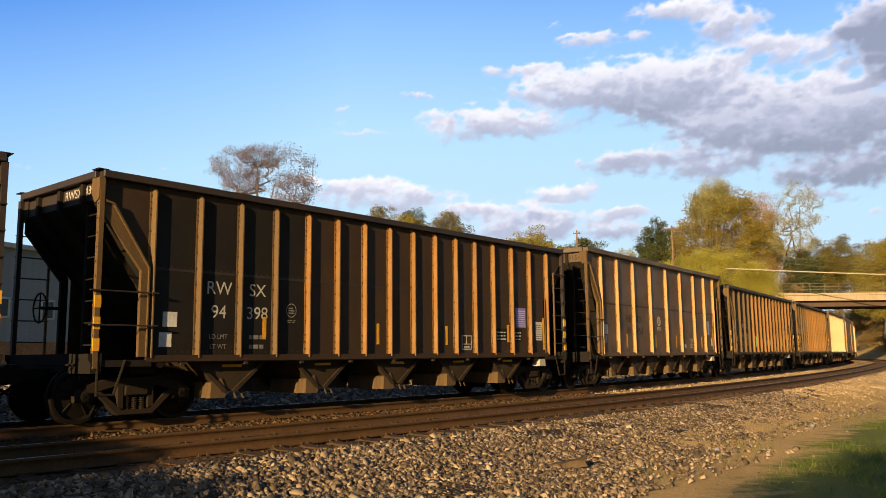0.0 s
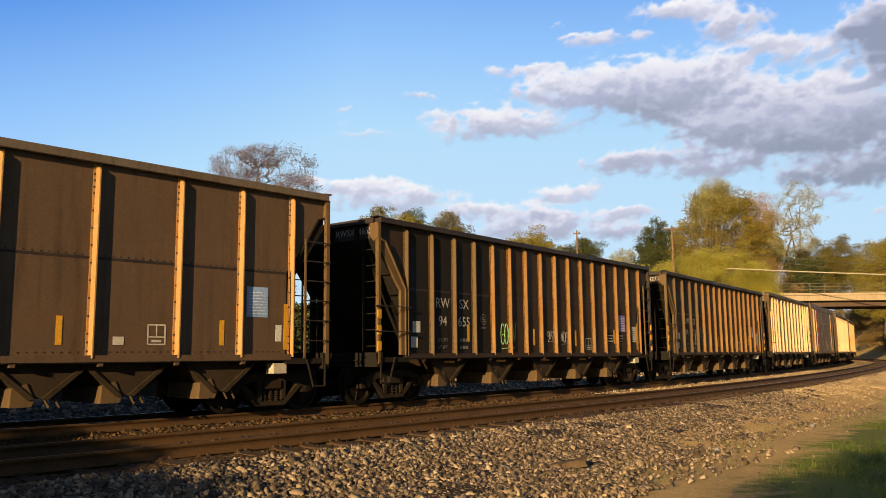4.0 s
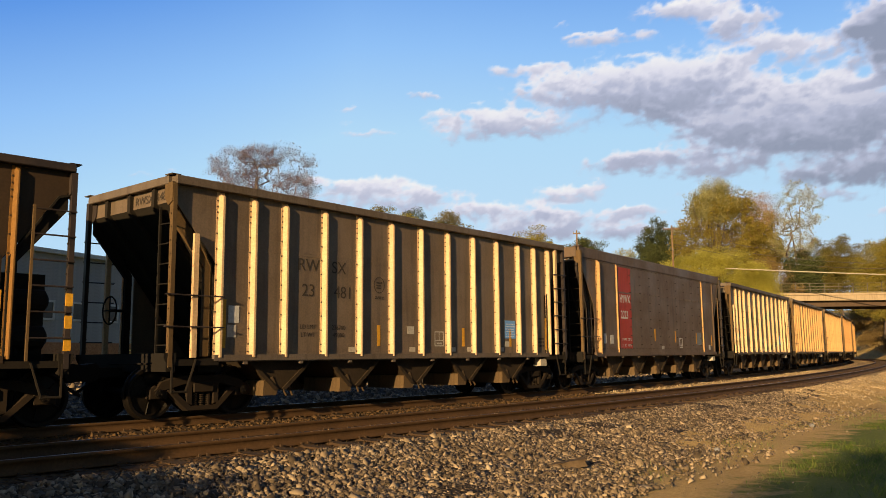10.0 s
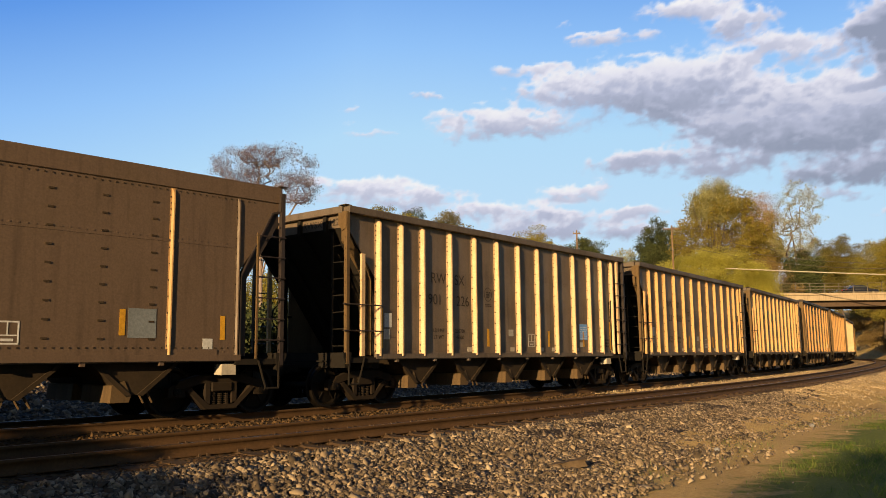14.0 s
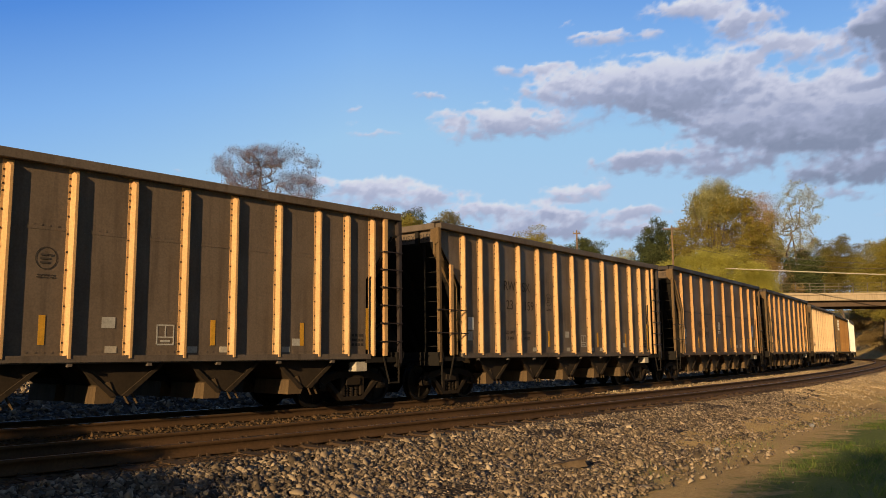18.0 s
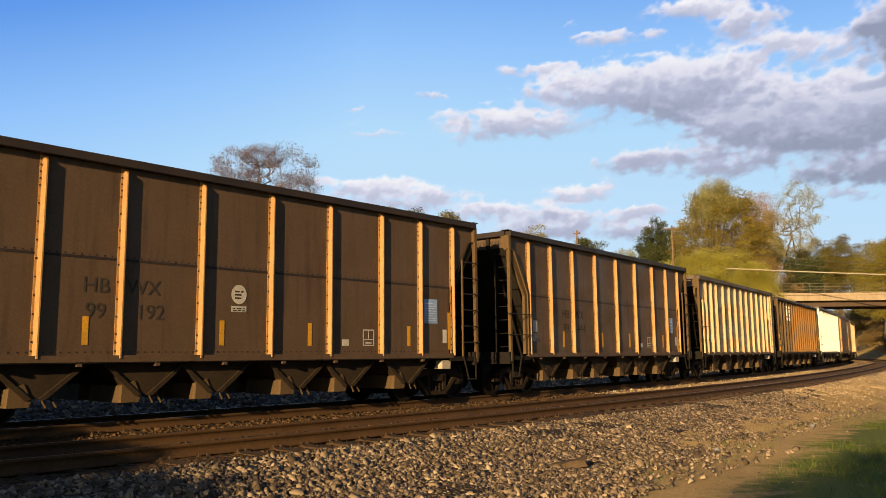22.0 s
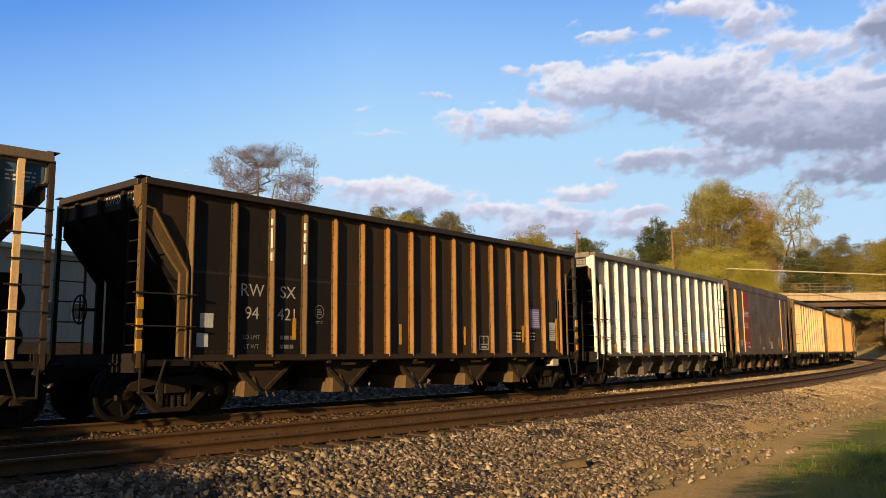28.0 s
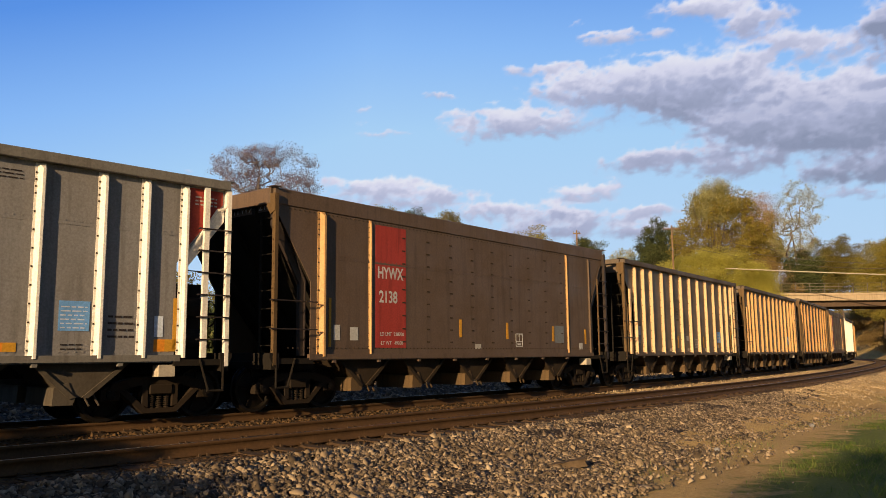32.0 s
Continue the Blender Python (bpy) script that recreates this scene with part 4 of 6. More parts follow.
def long_car(at, number, extra=None, letters="letter"):
    car, h = couple(make_car("long", "brown_paint", "lit_tan_rib", "rim_dark", DARK, front_rib="dull_rib", striped=True), at)
    x = -h
    for i in range(5):          # black panels behind the reporting mark
        a, b = KINDS["long"]["ribs"][i:i + 2]
        if i < 4:
            plate("black_panel", car, x + a + 0.08, x + b - 0.10, FLOOR + 0.02, 3.94, "black_paint", "black painted panel", SHEET + 0.001, 0.002)
    r = KINDS["long"]["ribs"]
    lettering("reporting_mark", car, "RW", x + (r[1] + r[2]) / 2, 2.24, 0.34, letters, "white stencilled letters")
    lettering("reporting_mark", car, "SX", x + (r[2] + r[3]) / 2, 2.24, 0.34, letters, "white stencilled letters")
    lettering("reporting_mark", car, number[:2], x + (r[1] + r[2]) / 2, 1.80, 0.34, letters, "white stencilled numerals")
    lettering("reporting_mark", car, number[2:], x + (r[2] + r[3]) / 2, 1.80, 0.34, letters, "white stencilled numerals")
    for t, z in (("LD LMT", 1.42), ("LT WT", 1.24)):
        lettering("stencil", car, t, x + (r[1] + r[2]) / 2, z, 0.12, "pale_spray", "small faded stencilled weights")
        bars("stencil", car, x + r[2] + 0.24, x + r[3] - 0.24, z, z + 0.085, 1, "pale_spray", fill=0.9, seed=3)
    plate("card", car, x + r[0] + 0.24, x + r[0] + 0.52, 1.62, 1.88, "white", "white paper card")
    plate("card", car, x + r[0] + 0.18, x + r[0] + 0.42, 1.27, 1.52, "white", "white paper card")
    plate("stripe", car, x + r[2] + 0.55, x + r[2] + 0.64, 1.42, 1.85, "yellow", "yellow reflector stripe", SHEET + 0.006)
    for i in (6, 9):
        plate("stripe", car, x + r[i] + 0.40, x + r[i] + 0.48, 1.34, 1.80, "yellow", "yellow reflector stripe")
    plate("stripe", car, x + r[13] - 0.22, x + r[13] - 0.12, 1.42, 1.88, "yellow", "yellow reflector stripe")
    plate("stripe", car, x + r[15] - 0.21, x + r[15] - 0.12, 1.22, 2.12, "yellow", "yellow reflector stripe")
    for i, a, b in ((12, 0.16, 0.56), (13, 0.17, 0.44)):
        c = plate("stencil_panel", car, x + r[i] + a - 0.03, x + r[i] + b + 0.05, 1.44, 1.78, "black_paint", "black stencilled data panel", SHEET + 0.002, 0.002)
        bars("print", c, x + r[i] + a, x + r[i] + b, 1.48, 1.75, 3, "letter", SHEET + 0.006, 0.4, i)
    c = plate("card", car, x + r[13] + 0.19, x + r[13] + 0.68, 1.82, 2.36, "violet_card", "violet printed notice board")
    bars("print", c, x + r[13] + 0.22, x + r[13] + 0.65, 1.86, 2.32, 8, "white", SHEET + 0.009, 0.4, 3)
    c = plate("card", car, x + r[14] + 0.31, x + r[14] + 0.63, 1.48, 2.0, "white", "torn white notice board")
    bars("print", c, x + r[14] + 0.33, x + r[14] + 0.60, 1.52, 1.96, 7, "ghost", SHEET + 0.009, 0.25, 5)
    end_lettering(car, h, "RWSX" + number, 3.84, "letter", 0.22)
    frame_box(car, x + r[10] + 0.24, 1.22)
    emblem(car, x + (r[3] + r[4]) / 2, 2.0, "pale_spray", 0.13, True, False)
    for e in (-1, 1):
        for z in (1.2, 1.55, 1.9):
            bm = bmesh.new()
            box(bm, e * h - 0.054, e * h + 0.054, -SIDE - 0.004, -SIDE + 0.02, z, z + 0.2)
            part("stripe", bm, "yellow", car, "yellow reflector band on the corner post")
    return car, h


def frame_box(car, x, z, w=0.40, mat="letter"):
    bm = bmesh.new()
    y = SHEET + 0.004
    for a, b, c, d in ((0, w, 0, 0.025), (0, w, 0.335, 0.36), (0, 0.025, 0, 0.36), (w - 0.025, w, 0, 0.36), (w / 2 - 0.01, w / 2 + 0.01, 0.14, 0.34), (0.03, w - 0.03, 0.13, 0.15), (0.08, w - 0.08, 0.05, 0.09)):
        box(bm, x + a, x + b, -y - 0.003, -y, z + c, z + d)
    part("stencil_frame", bm, mat, car, "pale stencilled inspection frame")


def ribbed_car(at, kind, sheet, rib, rim, label, mark=None, blue=True, letters="ghost", badge=False, panel=None):
    car, h = couple(make_car(kind, sheet, rib, rim, label), at)
    x, r = -h, KINDS[kind]["ribs"]
    n = len(r)
    wide, silver = kind == "wide", kind == "silver"
    if mark:
        a = 2 if wide else 3
        z1, z2 = (2.16, 1.74) if wide else (2.83, 2.31)
        cut = len(mark[1]) // 2
        for t, e, z in ((mark[0][:2], -1, z1), (mark[0][2:], 1, z1), (mark[1][:cut], -1, z2), (mark[1][cut:], 1, z2)):
            u = r[a] + e * (0.16 + 0.13 * len(t))
            lettering("reporting_mark", car, t, x + u, z, 0.36, letters, "dark stencilled letters")
        if not wide:
            for t, e, z in (("LD LMT", -1, 1.64), ("236700", 1, 1.64), ("LT WT", -1, 1.48), ("49300", 1, 1.48)):
                lettering("stencil", car, t, x + r[a] + e * 0.42, z, 0.13, letters, "small stencilled weights")
        end_lettering(car, h, mark[0] + mark[1], KINDS[kind]["top"] - 0.36, "ghost", 0.22)
    q = 3 if wide else 4
    if wide and badge:
        emblem(car, x + (r[q] + r[q + 1]) / 2 + 0.05, 2.26, "letter")
    elif not wide:
        emblem(car, x + (r[q] + r[q + 1]) / 2 + 0.12, 2.66, letters, 0.17, True, False)
    plate("card", car, x + r[0] + 0.22, x + r[0] + 0.46, 1.72, 2.04, "white", "white paper card")
    plate("card", car, x + r[0] + 0.20, x + r[0] + 0.40, 1.45, 1.68, "letter", "torn paper card")
    plate("stripe", car, x + r[0] + 0.1, x + r[0] + 0.17, 1.25, 2.15, "yellow", "yellow reflector stripe")
    plate("stripe", car, x + r[n - 1] - 0.17, x + r[n - 1] - 0.08, 1.22, 2.12, "yellow", "yellow reflector stripe")
    if silver:
        for u, w, z in ((r[0] + 0.46, 0.42, 1.40), (r[3] + 0.60, 0.40, 1.32), (r[6] + 0.38, 0.42, 1.34), (r[8] + 0.60, 0.38, 1.33), (r[11] + 0.42, 0.40, 1.40)):
            plate("reflector", car, x + u - w / 2, x + u, 1.19, z, "amber", "orange part of the reflector patch")
            plate("reflector", car, x + u, x + u + w / 2, 1.19, z, "yellow", "yellow part of the reflector patch")
        for i, a, b, z0, z1, rows in ((1, 0.18, 0.66, 1.56, 1.90, 4), (2, 0.2, 0.7, 1.18, 1.28, 1), (4, 0.12, 0.8, 1.18, 1.34, 2), (5, 0.2, 0.72, 1.45, 1.74, 3), (5, 0.2, 0.85, 1.19, 1.36, 2), (7, 0.12, 0.86, 2.14, 2.48, 3), (8, 0.2, 0.75, 3.86, 4.04, 3), (9, 0.42, 0.75, 1.22, 1.36, 2), (10, 0.16, 0.62, 1.42, 1.86, 4)):
            bars("stencil", car, x + r[i] + a, x + r[i] + b, z0, z1, rows, "rim_dark", fill=0.32, seed=12 + i)
        plate("card", car, x + r[0] + 0.30, x + r[0] + 0.46, 1.74, 1.96, "pale_blue", "small pale blue card")
        plate("card", car, x + r[1] + 0.40, x + r[1] + 0.62, 1.27, 1.54, "pale_blue", "pale blue paper card")
        plate("card", car, x + r[6] + 0.48, x + r[6] + 0.70, 1.76, 1.94, "white", "small white card")
        plate("card", car, x + r[11] + 0.22, x + r[11] + 0.38, 1.44, 1.80, "pale_blue", "pale paper card")
        plate("stencil_panel", car, x + r[7] + 0.40, x + r[7] + 0.77, 1.46, 1.88, "black_paint", "black inspection panel", SHEET + 0.001, 0.002)
    else:
        for u in (r[2] - 0.62, r[3] + 0.42, r[4] + 0.95, r[6] + 0.85) if wide else (r[4] + 0.56, r[7] + 0.56, r[9] + 0.56):
            plate("stripe", car, x + u, x + u + 0.10, 1.30, 1.76, "yellow", "yellow reflector stripe")
        plate("card", car, x + r[n - 4] + 0.02 + 0.35, x + r[n - 4] + 0.56, 1.30, 1.44, "letter", "small pale plate")
        if not wide:
            plate("card", car, x + r[5] + 0.55, x + r[5] + 0.78, 1.58, 1.76, "letter", "small pale plate")
        if not wide:
            for i, a in ((4, -0.30), (5, 0.62), (7, 0.10), (8, -0.26), (9, 0.12)):
                plate("patch", car, x + r[i] + a, x + r[i] + a + 0.2, 1.17, 1.28, "box_paint", "small scuffed pale patch")
        if not wide:
            bars("stencil", car, x + r[n - 2] + 0.15, x + r[n - 1] - 0.25, 1.3, 1.6, 3, "ghost", seed=n)
    u = r[6] + 0.5 if kind == "fine" else r[n - 3] - 0.55 if wide else r[7] + 0.42
    frame_box(car, x + u, 1.48 if silver else 1.30, 0.34)
    if panel:
        bm = bmesh.new()
        top = KINDS[kind]["top"] - 0.17
        prism(bm, [(h - 0.78, top), (h - 0.10, top), (h - 0.10, top - 0.24), (h - 0.78, top - 1.08)], -SHEET - 0.005, -SHEET - 0.001)
        p = part("end_panel", bm, panel, car, "%s painted end panel" % panel.split("_")[0])
        bars("print", p, h - 0.66, h - 0.22, top - 0.30, top - 0.10, 3, "pale_blue" if panel == "blue_paint" else "letter", SHEET + 0.0055, 0.4, 8)
    if blue:
        if wide:
            c = plate("card", car, x + r[n - 2] + 0.14, x + r[n - 2] + 0.62, 1.84, 2.42, "sky_card", "blue and white printed notice board")
            bars("print", c, x + r[n - 2] + 0.18, x + r[n - 2] + 0.58, 1.90, 2.36, 8, "pale_blue", SHEET + 0.009, 0.3, 4)
            plate("card", car, x + r[n - 1] - 0.36, x + r[n - 1] - 0.22, 1.38, 1.70, "white", "small white paper card")
        else:
            c = plate("card", car, x + r[n - 3] - 0.63, x + r[n - 3] - 0.14, 1.52, 2.0, "blue_card", "blue printed notice board")
            bars("print", c, x + r[n - 3] - 0.60, x + r[n - 3] - 0.18, 1.56, 1.96, 6, "pale_blue", SHEET + 0.009, 0.3, 4)
    return car, h


def flush_car(at, number, label="smooth grey-brown coal hopper car with a red panel"):
    car, h = couple(make_car("flush", "flush_sheet", "lit_taupe_rib", "flush_sheet", label), at)
    x = -h
    plate("red_panel", car, x + 2.88, x + 3.90, FLOOR + 0.16, 4.02, "red_paint", "red painted panel", SHEET + 0.001, 0.003)
    lettering("reporting_mark", car, "HYWX", x + 3.37, 2.82, 0.37, "white", "white painted letters", wide=0.74, bold=0.008)
    lettering("reporting_mark", car, number, x + 3.30, 2.28, 0.37, "white", "white painted numerals", wide=0.82, bold=0.008)
    lettering("stencil", car, "LD LMT  238700", x + 3.42, 1.53, 0.115, "white")
    lettering("stencil", car, "LT WT   49300", x + 3.42, 1.33, 0.115, "white")
    bm = bmesh.new()            # rows of bolt heads down the panel joints
    for j in range(9):
        for z in np.arange(FLOOR + 0.3, 4.0, 0.3):
            u = 3.82 + j * 0.88
            box(bm, x + u - 0.05, x + u + 0.05, -SHEET - 0.014, -SHEET - 0.001, z - 0.016, z + 0.016)
    for u in np.arange(0.4, 13.0, 0.13):
        for z in (4.04, FLOOR + 0.14):
            box(bm, x + u - 0.012, x + u + 0.012, -SHEET - 0.012, -SHEET - 0.001, z, z + 0.024)
    tagged(part("bolt_row", bm, "bolt", car), kind="stuff")
    plate("lower_band", car, x + 1.35, x + 12.15, FLOOR + 0.0, FLOOR + 0.13, "flush_sheet", "", SHEET + 0.001, 0.012)
    for u, z in ((5.90, 1.75), (7.95, 1.72), (10.30, 1.68), (12.2, 1.62)):
        plate("stripe", car, x + u, x + u + 0.10, z - 0.22, z + 0.22, "yellow", "yellow reflector stripe")
    for a, b, c, d, m in ((1.62, 1.80, 1.42, 1.74, "white"), (2.10, 2.34, 1.42, 1.70, "white")):
        plate("card", car, x + a, x + b, c, d, m, "white paper card")
    plate("stripe", car, x + 1.48, x + 1.55, 1.28, 2.3, "yellow", "yellow reflector stripe")
    end_lettering(car, h, "HYWX  " + number, 4.02, "white", 0.26)
    plate("card", car, x + 10.45, x + 10.95, 1.42, 1.92, "pale_card", "pale grey notice board")
    plate("card", car, x + 6.55, x + 6.80, 1.24, 1.36, "letter", "small pale plate")
    plate("card", car, x + 11.85, x + 12.05, 1.22, 1.42, "white", "white paper card")
    frame_box(car, x + 8.40, 1.30, 0.34, "white")
    return car, h


def graffiti(car, x, z, w, hgt, mat, label, word):
    """Sprayed strokes; each letter is a list of bows (middle, radii, from, to) or straight strokes on a unit square."""
    bows = {"G": [(0.5, 0.5, 0.45, 0.5, 50, 330), (0.66, 0.38, 0.25, 0.12, 0, 150)], "O": [(0.5, 0.5, 0.42, 0.5, 0, 360)], "N": [], "S": [(0.5, 0.74, 0.36, 0.26, 30, 270), (0.5, 0.24, 0.38, 0.26, -90, 140)]}
    lines = {"G": [], "O": [], "S": [], "N": [((0.1, 0.05), (0.2, 0.98)), ((0.2, 0.98), (0.62, 0.1)), ((0.62, 0.1), (0.95, 1.1))]}
    bm = bmesh.new()
    y = SHEET + 0.006
    step = w / len(word)
    for j, ch in enumerate(word):
        at = lambda a, b: (x + step * (j + a * 1.12), -y, z + hgt * b)
        for cx, cz, rx, rz, a0, a1 in bows[ch]:
            pts = [at(cx + rx * math.cos(math.radians(a0 + (a1 - a0) * i / 16)), cz + rz * math.sin(math.radians(a0 + (a1 - a0) * i / 16))) for i in range(17)]
            for p, q in zip(pts, pts[1:]):
                rod(bm, p, q, 0.013, 4)
        for p, q in lines[ch]:
            rod(bm, at(*p), at(*q), 0.013, 4)
    rod(bm, (x + w * 0.1, -y, z - hgt * 0.2), (x + w * 0.9, -y, z - hgt * 0.16), 0.016, 4)
    part("graffiti", bm, mat, car, label)


W_LABEL = "brown-grey steel coal hopper car with wide-set pale ribs"
S_LABEL = "bright silver aluminium coal hopper car with pale ribs"
F_LABEL = "grey weathered coal hopper car with close pale ribs"
long_car(5.80 - 15.6, "94310")
long_car(5.80, "94398")
ribbed_car(21.52, "wide", "taupe_sheet", "lit_wide_rib", "rim_grey", W_LABEL, ("HBWX", "99154"), badge=True)
c, h = long_car(35.93, "94655")
graffiti(c, -h + 4.84, 1.36, 0.72, 0.55, "green_spray", "pale green sprayed graffiti", "GOON")
graffiti(c, -h + 7.24, 1.50, 0.42, 0.24, "pale_spray", "faint grey sprayed graffiti", "SNSO")
graffiti(c, -h + 7.99, 1.44, 0.46, 0.30, "pale_spray", "faint grey sprayed graffiti", "NOS")
long_car(51.79, "94271")
ribbed_car(67.66, "fine", "grey_sheet", "lit_grey_rib", "rim_grey", F_LABEL, ("RWSX", "23481"))
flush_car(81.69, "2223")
ribbed_car(96.80, "fine", "grey_sheet", "lit_grey_rib", "rim_grey", F_LABEL, ("RWSX", "901226"))
ribbed_car(111.06, "fine", "grey_sheet", "lit_taupe_rib", "rim_grey", F_LABEL, ("RWSX", "23038"), blue=False)
ribbed_car(125.37, "fine", "grey_sheet", "lit_taupe_rib", "rim_grey", F_LABEL, ("RWSX", "23159"), blue=False)
ribbed_car(139.87, "wide", "taupe_sheet", "lit_wide_rib", "rim_dark", W_LABEL, ("HBWX", "99192"), badge=True)
ribbed_car(154.34, "wide", "taupe_sheet", "lit_wide_rib", "rim_dark", W_LABEL, ("HBWX", "99444"))
ribbed_car(168.87, "fine", "pale_sheet", "lit_grey_rib", "rim_grey", "pale grey coal hopper car with bright ribs", ("RWSX", "452317"), blue=False, panel="blue_paint")
c, h = long_car(183.27, "94421")
rng = random.Random(9)
for i in (2, 3):                # white paint peeling from two ribs
    for z in (2.95, 3.2, 3.42, 3.66):
        u = -h + KINDS["long"]["ribs"][i]
        bm = bmesh.new()
        box(bm, u - 0.046, u - 0.030 + rng.uniform(0, 0.03), -SHEET - 0.083, -SHEET - 0.03, z, z + rng.uniform(0.12, 0.24))
        part("paint_patch", bm, "white", c, "peeling white paint on a rib")
ribbed_car(198.75, "silver", "silver_sheet", "lit_silver_rib", "rim_silver", S_LABEL, ("RWSX", "12323"), blue=True, letters="black_paint", panel="red_paint")
flush_car(212.71, "2138")
at = 227.6
for kind, sheet, rib in (("fine", "grey_sheet", "lit_grey_rib"), ("fine", "grey_sheet", "lit_taupe_rib"), ("wide", "taupe_sheet", "lit_wide_rib"), ("flush", "", ""), ("silver", "silver_sheet", "lit_silver_rib"), ("wide", "taupe_sheet", "lit_wide_rib"), ("fine", "grey_sheet", "lit_taupe_rib")):
    if kind == "flush":
        flush_car(at, "2160")
    else:
        ribbed_car(at, kind, sheet, rib, "rim_grey", W_LABEL if kind == "wide" else S_LABEL if kind == "silver" else F_LABEL)
    at += 14.4


# ---- sky: the cloud layer, a far sheet that drifts ----
def fbm2(x, y, seed, octaves=6, gain=0.55):
    rng = np.random.default_rng(seed)
    out, amp, tot = np.zeros_like(x), 1.0, 0.0
    for o in range(octaves):
        g = rng.random((64, 64))
        fx, fy = x * 2 ** o + 17.3 * o, y * 2 ** o + 9.1 * o
        ix, iy = np.floor(fx).astype(int), np.floor(fy).astype(int)
        u, v = fx - ix, fy - iy
        u, v = u * u * (3 - 2 * u), v * v * (3 - 2 * v)
        a, b = g[iy % 64, ix % 64], g[iy % 64, (ix + 1) % 64]
        c, d = g[(iy + 1) % 64, ix % 64], g[(iy + 1) % 64, (ix + 1) % 64]
        out += amp * ((a * (1 - u) + b * u) * (1 - v) + (c * (1 - u) + d * u) * v)
        tot += amp
        amp *= gain
    return out / tot


# middle (degrees right of ahead, degrees up), half width, half height, weight, how grey
PUFFS = []
PUFFS += [(14.2, 18.5, 8.07, 1.99, 1.3, 0.3), (11, 18.6, 5.31, 1.63, 1.1, 0.22), (16.9, 17.7, 5.96, 2.27, 1.3, 0.38), (19.4, 18.7, 3.15, 1.27, 1, 0.12), (7.6, 18.3, 3.3, 1.02, 0.9, 0.08), (6.2, 20, 2.99, 0.51, 0.9, 0.05), (3.9, 20.2, 1.04, 0.43, 0.8, 0), (3.6, 16.5, 4.54, 1.31, 1.1, 0.18)]
PUFFS += [(6.5, 16.1, 2.96, 1.18, 1, 0.15), (0.7, 15.6, 2.06, 0.76, 0.8, 0.1), (-0.1, 17.1, 2.07, 0.36, 0.6, 0), (-1.9, 18.4, 1.87, 0.35, 0.85, 0), (-7.2, 17.3, 0.66, 0.35, 0.7, 0), (-6.3, 15.7, 2.46, 0.43, 0.6, 0), (-7.5, 16.5, 1.03, 0.31, 0.5, 0), (-4.9, 15.9, 1.65, 0.28, 0.55, 0)]
PUFFS += [(-2.4, 16.1, 0.83, 0.28, 0.45, 0), (24, 15, 5.29, 2.12, 1.3, 0.45), (21.5, 14.4, 5.37, 1.67, 1.2, 0.45), (26.7, 13.6, 4.79, 2.36, 1.3, 0.5), (28.9, 14.9, 3.63, 2.31, 1.2, 0.45), (27.2, 11.6, 4.01, 1.22, 1.1, 0.5), (19, 14.9, 3.51, 1.43, 1, 0.4), (28.5, 16.7, 3.29, 0.98, 1.1, 0.25)]
PUFFS += [(25.6, 17.2, 3.38, 0.86, 0.95, 0.15), (15.9, 13.2, 5.93, 1.19, 1.05, 0.36), (12.4, 13.2, 2.81, 0.94, 0.95, 0.3), (20.3, 12.6, 3.46, 0.83, 0.9, 0.35), (18.5, 12.3, 3.11, 0.8, 0.9, 0.35), (24.5, 11.5, 2.61, 0.66, 0.8, 0.4), (17.2, 23.2, 3.83, 0.81, 1.05, 0.08), (20.5, 21.6, 3.15, 1.32, 1.1, 0.22)]
PUFFS += [(22.6, 20, 2.78, 1.02, 1, 0.15), (25, 19.1, 3.03, 1, 1, 0.15), (27.3, 18.2, 2.23, 0.7, 0.95, 0.15), (19.1, 22.8, 2.39, 0.73, 1, 0.1), (11.6, 21.7, 3.49, 0.57, 0.9, 0.08), (9.5, 22.2, 1.66, 0.31, 0.7, 0), (8.3, 22.8, 1.04, 0.23, 0.5, 0), (29.3, 20.4, 2.27, 1.79, 1.4, 0.6)]
PUFFS += [(30.5, 19.1, 2.89, 2.73, 1.4, 0.9), (27.7, 20.4, 1.04, 0.63, 0.9, 0), (-5.8, 11.8, 4.48, 0.88, 1, 0.16), (-1.8, 11.4, 3.67, 0.68, 0.9, 0.16), (-7.8, 12.2, 2.03, 0.52, 0.8, 0.05), (3.1, 10.2, 5.29, 0.88, 0.9, 0.2), (7.1, 9.7, 6.06, 0.96, 1, 0.25), (11.9, 9.7, 3.19, 0.67, 0.95, 0.15)]
PUFFS += [(4.7, 8.8, 3.84, 0.8, 0.85, 0.28), (12.2, 8.5, 2.78, 0.71, 0.85, 0.3), (8.4, 11.2, 2.83, 0.79, 0.95, 0.14), (10, 11.6, 1.61, 0.59, 0.9, 0), (-4.2, 10.8, 5.09, 0.72, 0.8, 0.2), (8.7, 8.8, 5.22, 0.87, 0.8, 0.3), (25.8, 10.1, 2.21, 0.43, 0.85, 0.2), (28.3, 8.7, 1.08, 0.32, 0.55, 0.15)]
PUFFS += [(16.6, 11, 1.17, 0.31, 0.45, 0.05), (-28.4, 12.4, 1.63, 0.32, 0.55, 0.1), (-27, 11.6, 2.56, 0.43, 0.45, 0.15), (-19.4, 12.5, 0.85, 0.3, 0.6, 0), (-21.6, 12.1, 1.53, 0.34, 0.4, 0.05), (-12.2, 11.1, 5.99, 0.71, 0.6, 0.15), (38, 17, 6, 3.4, 1.2, 0.4), (45, 24, 7, 3, 1, 0.3)]
PUFFS += [(-45, 13, 6, 1.2, 0.8, 0.2)]
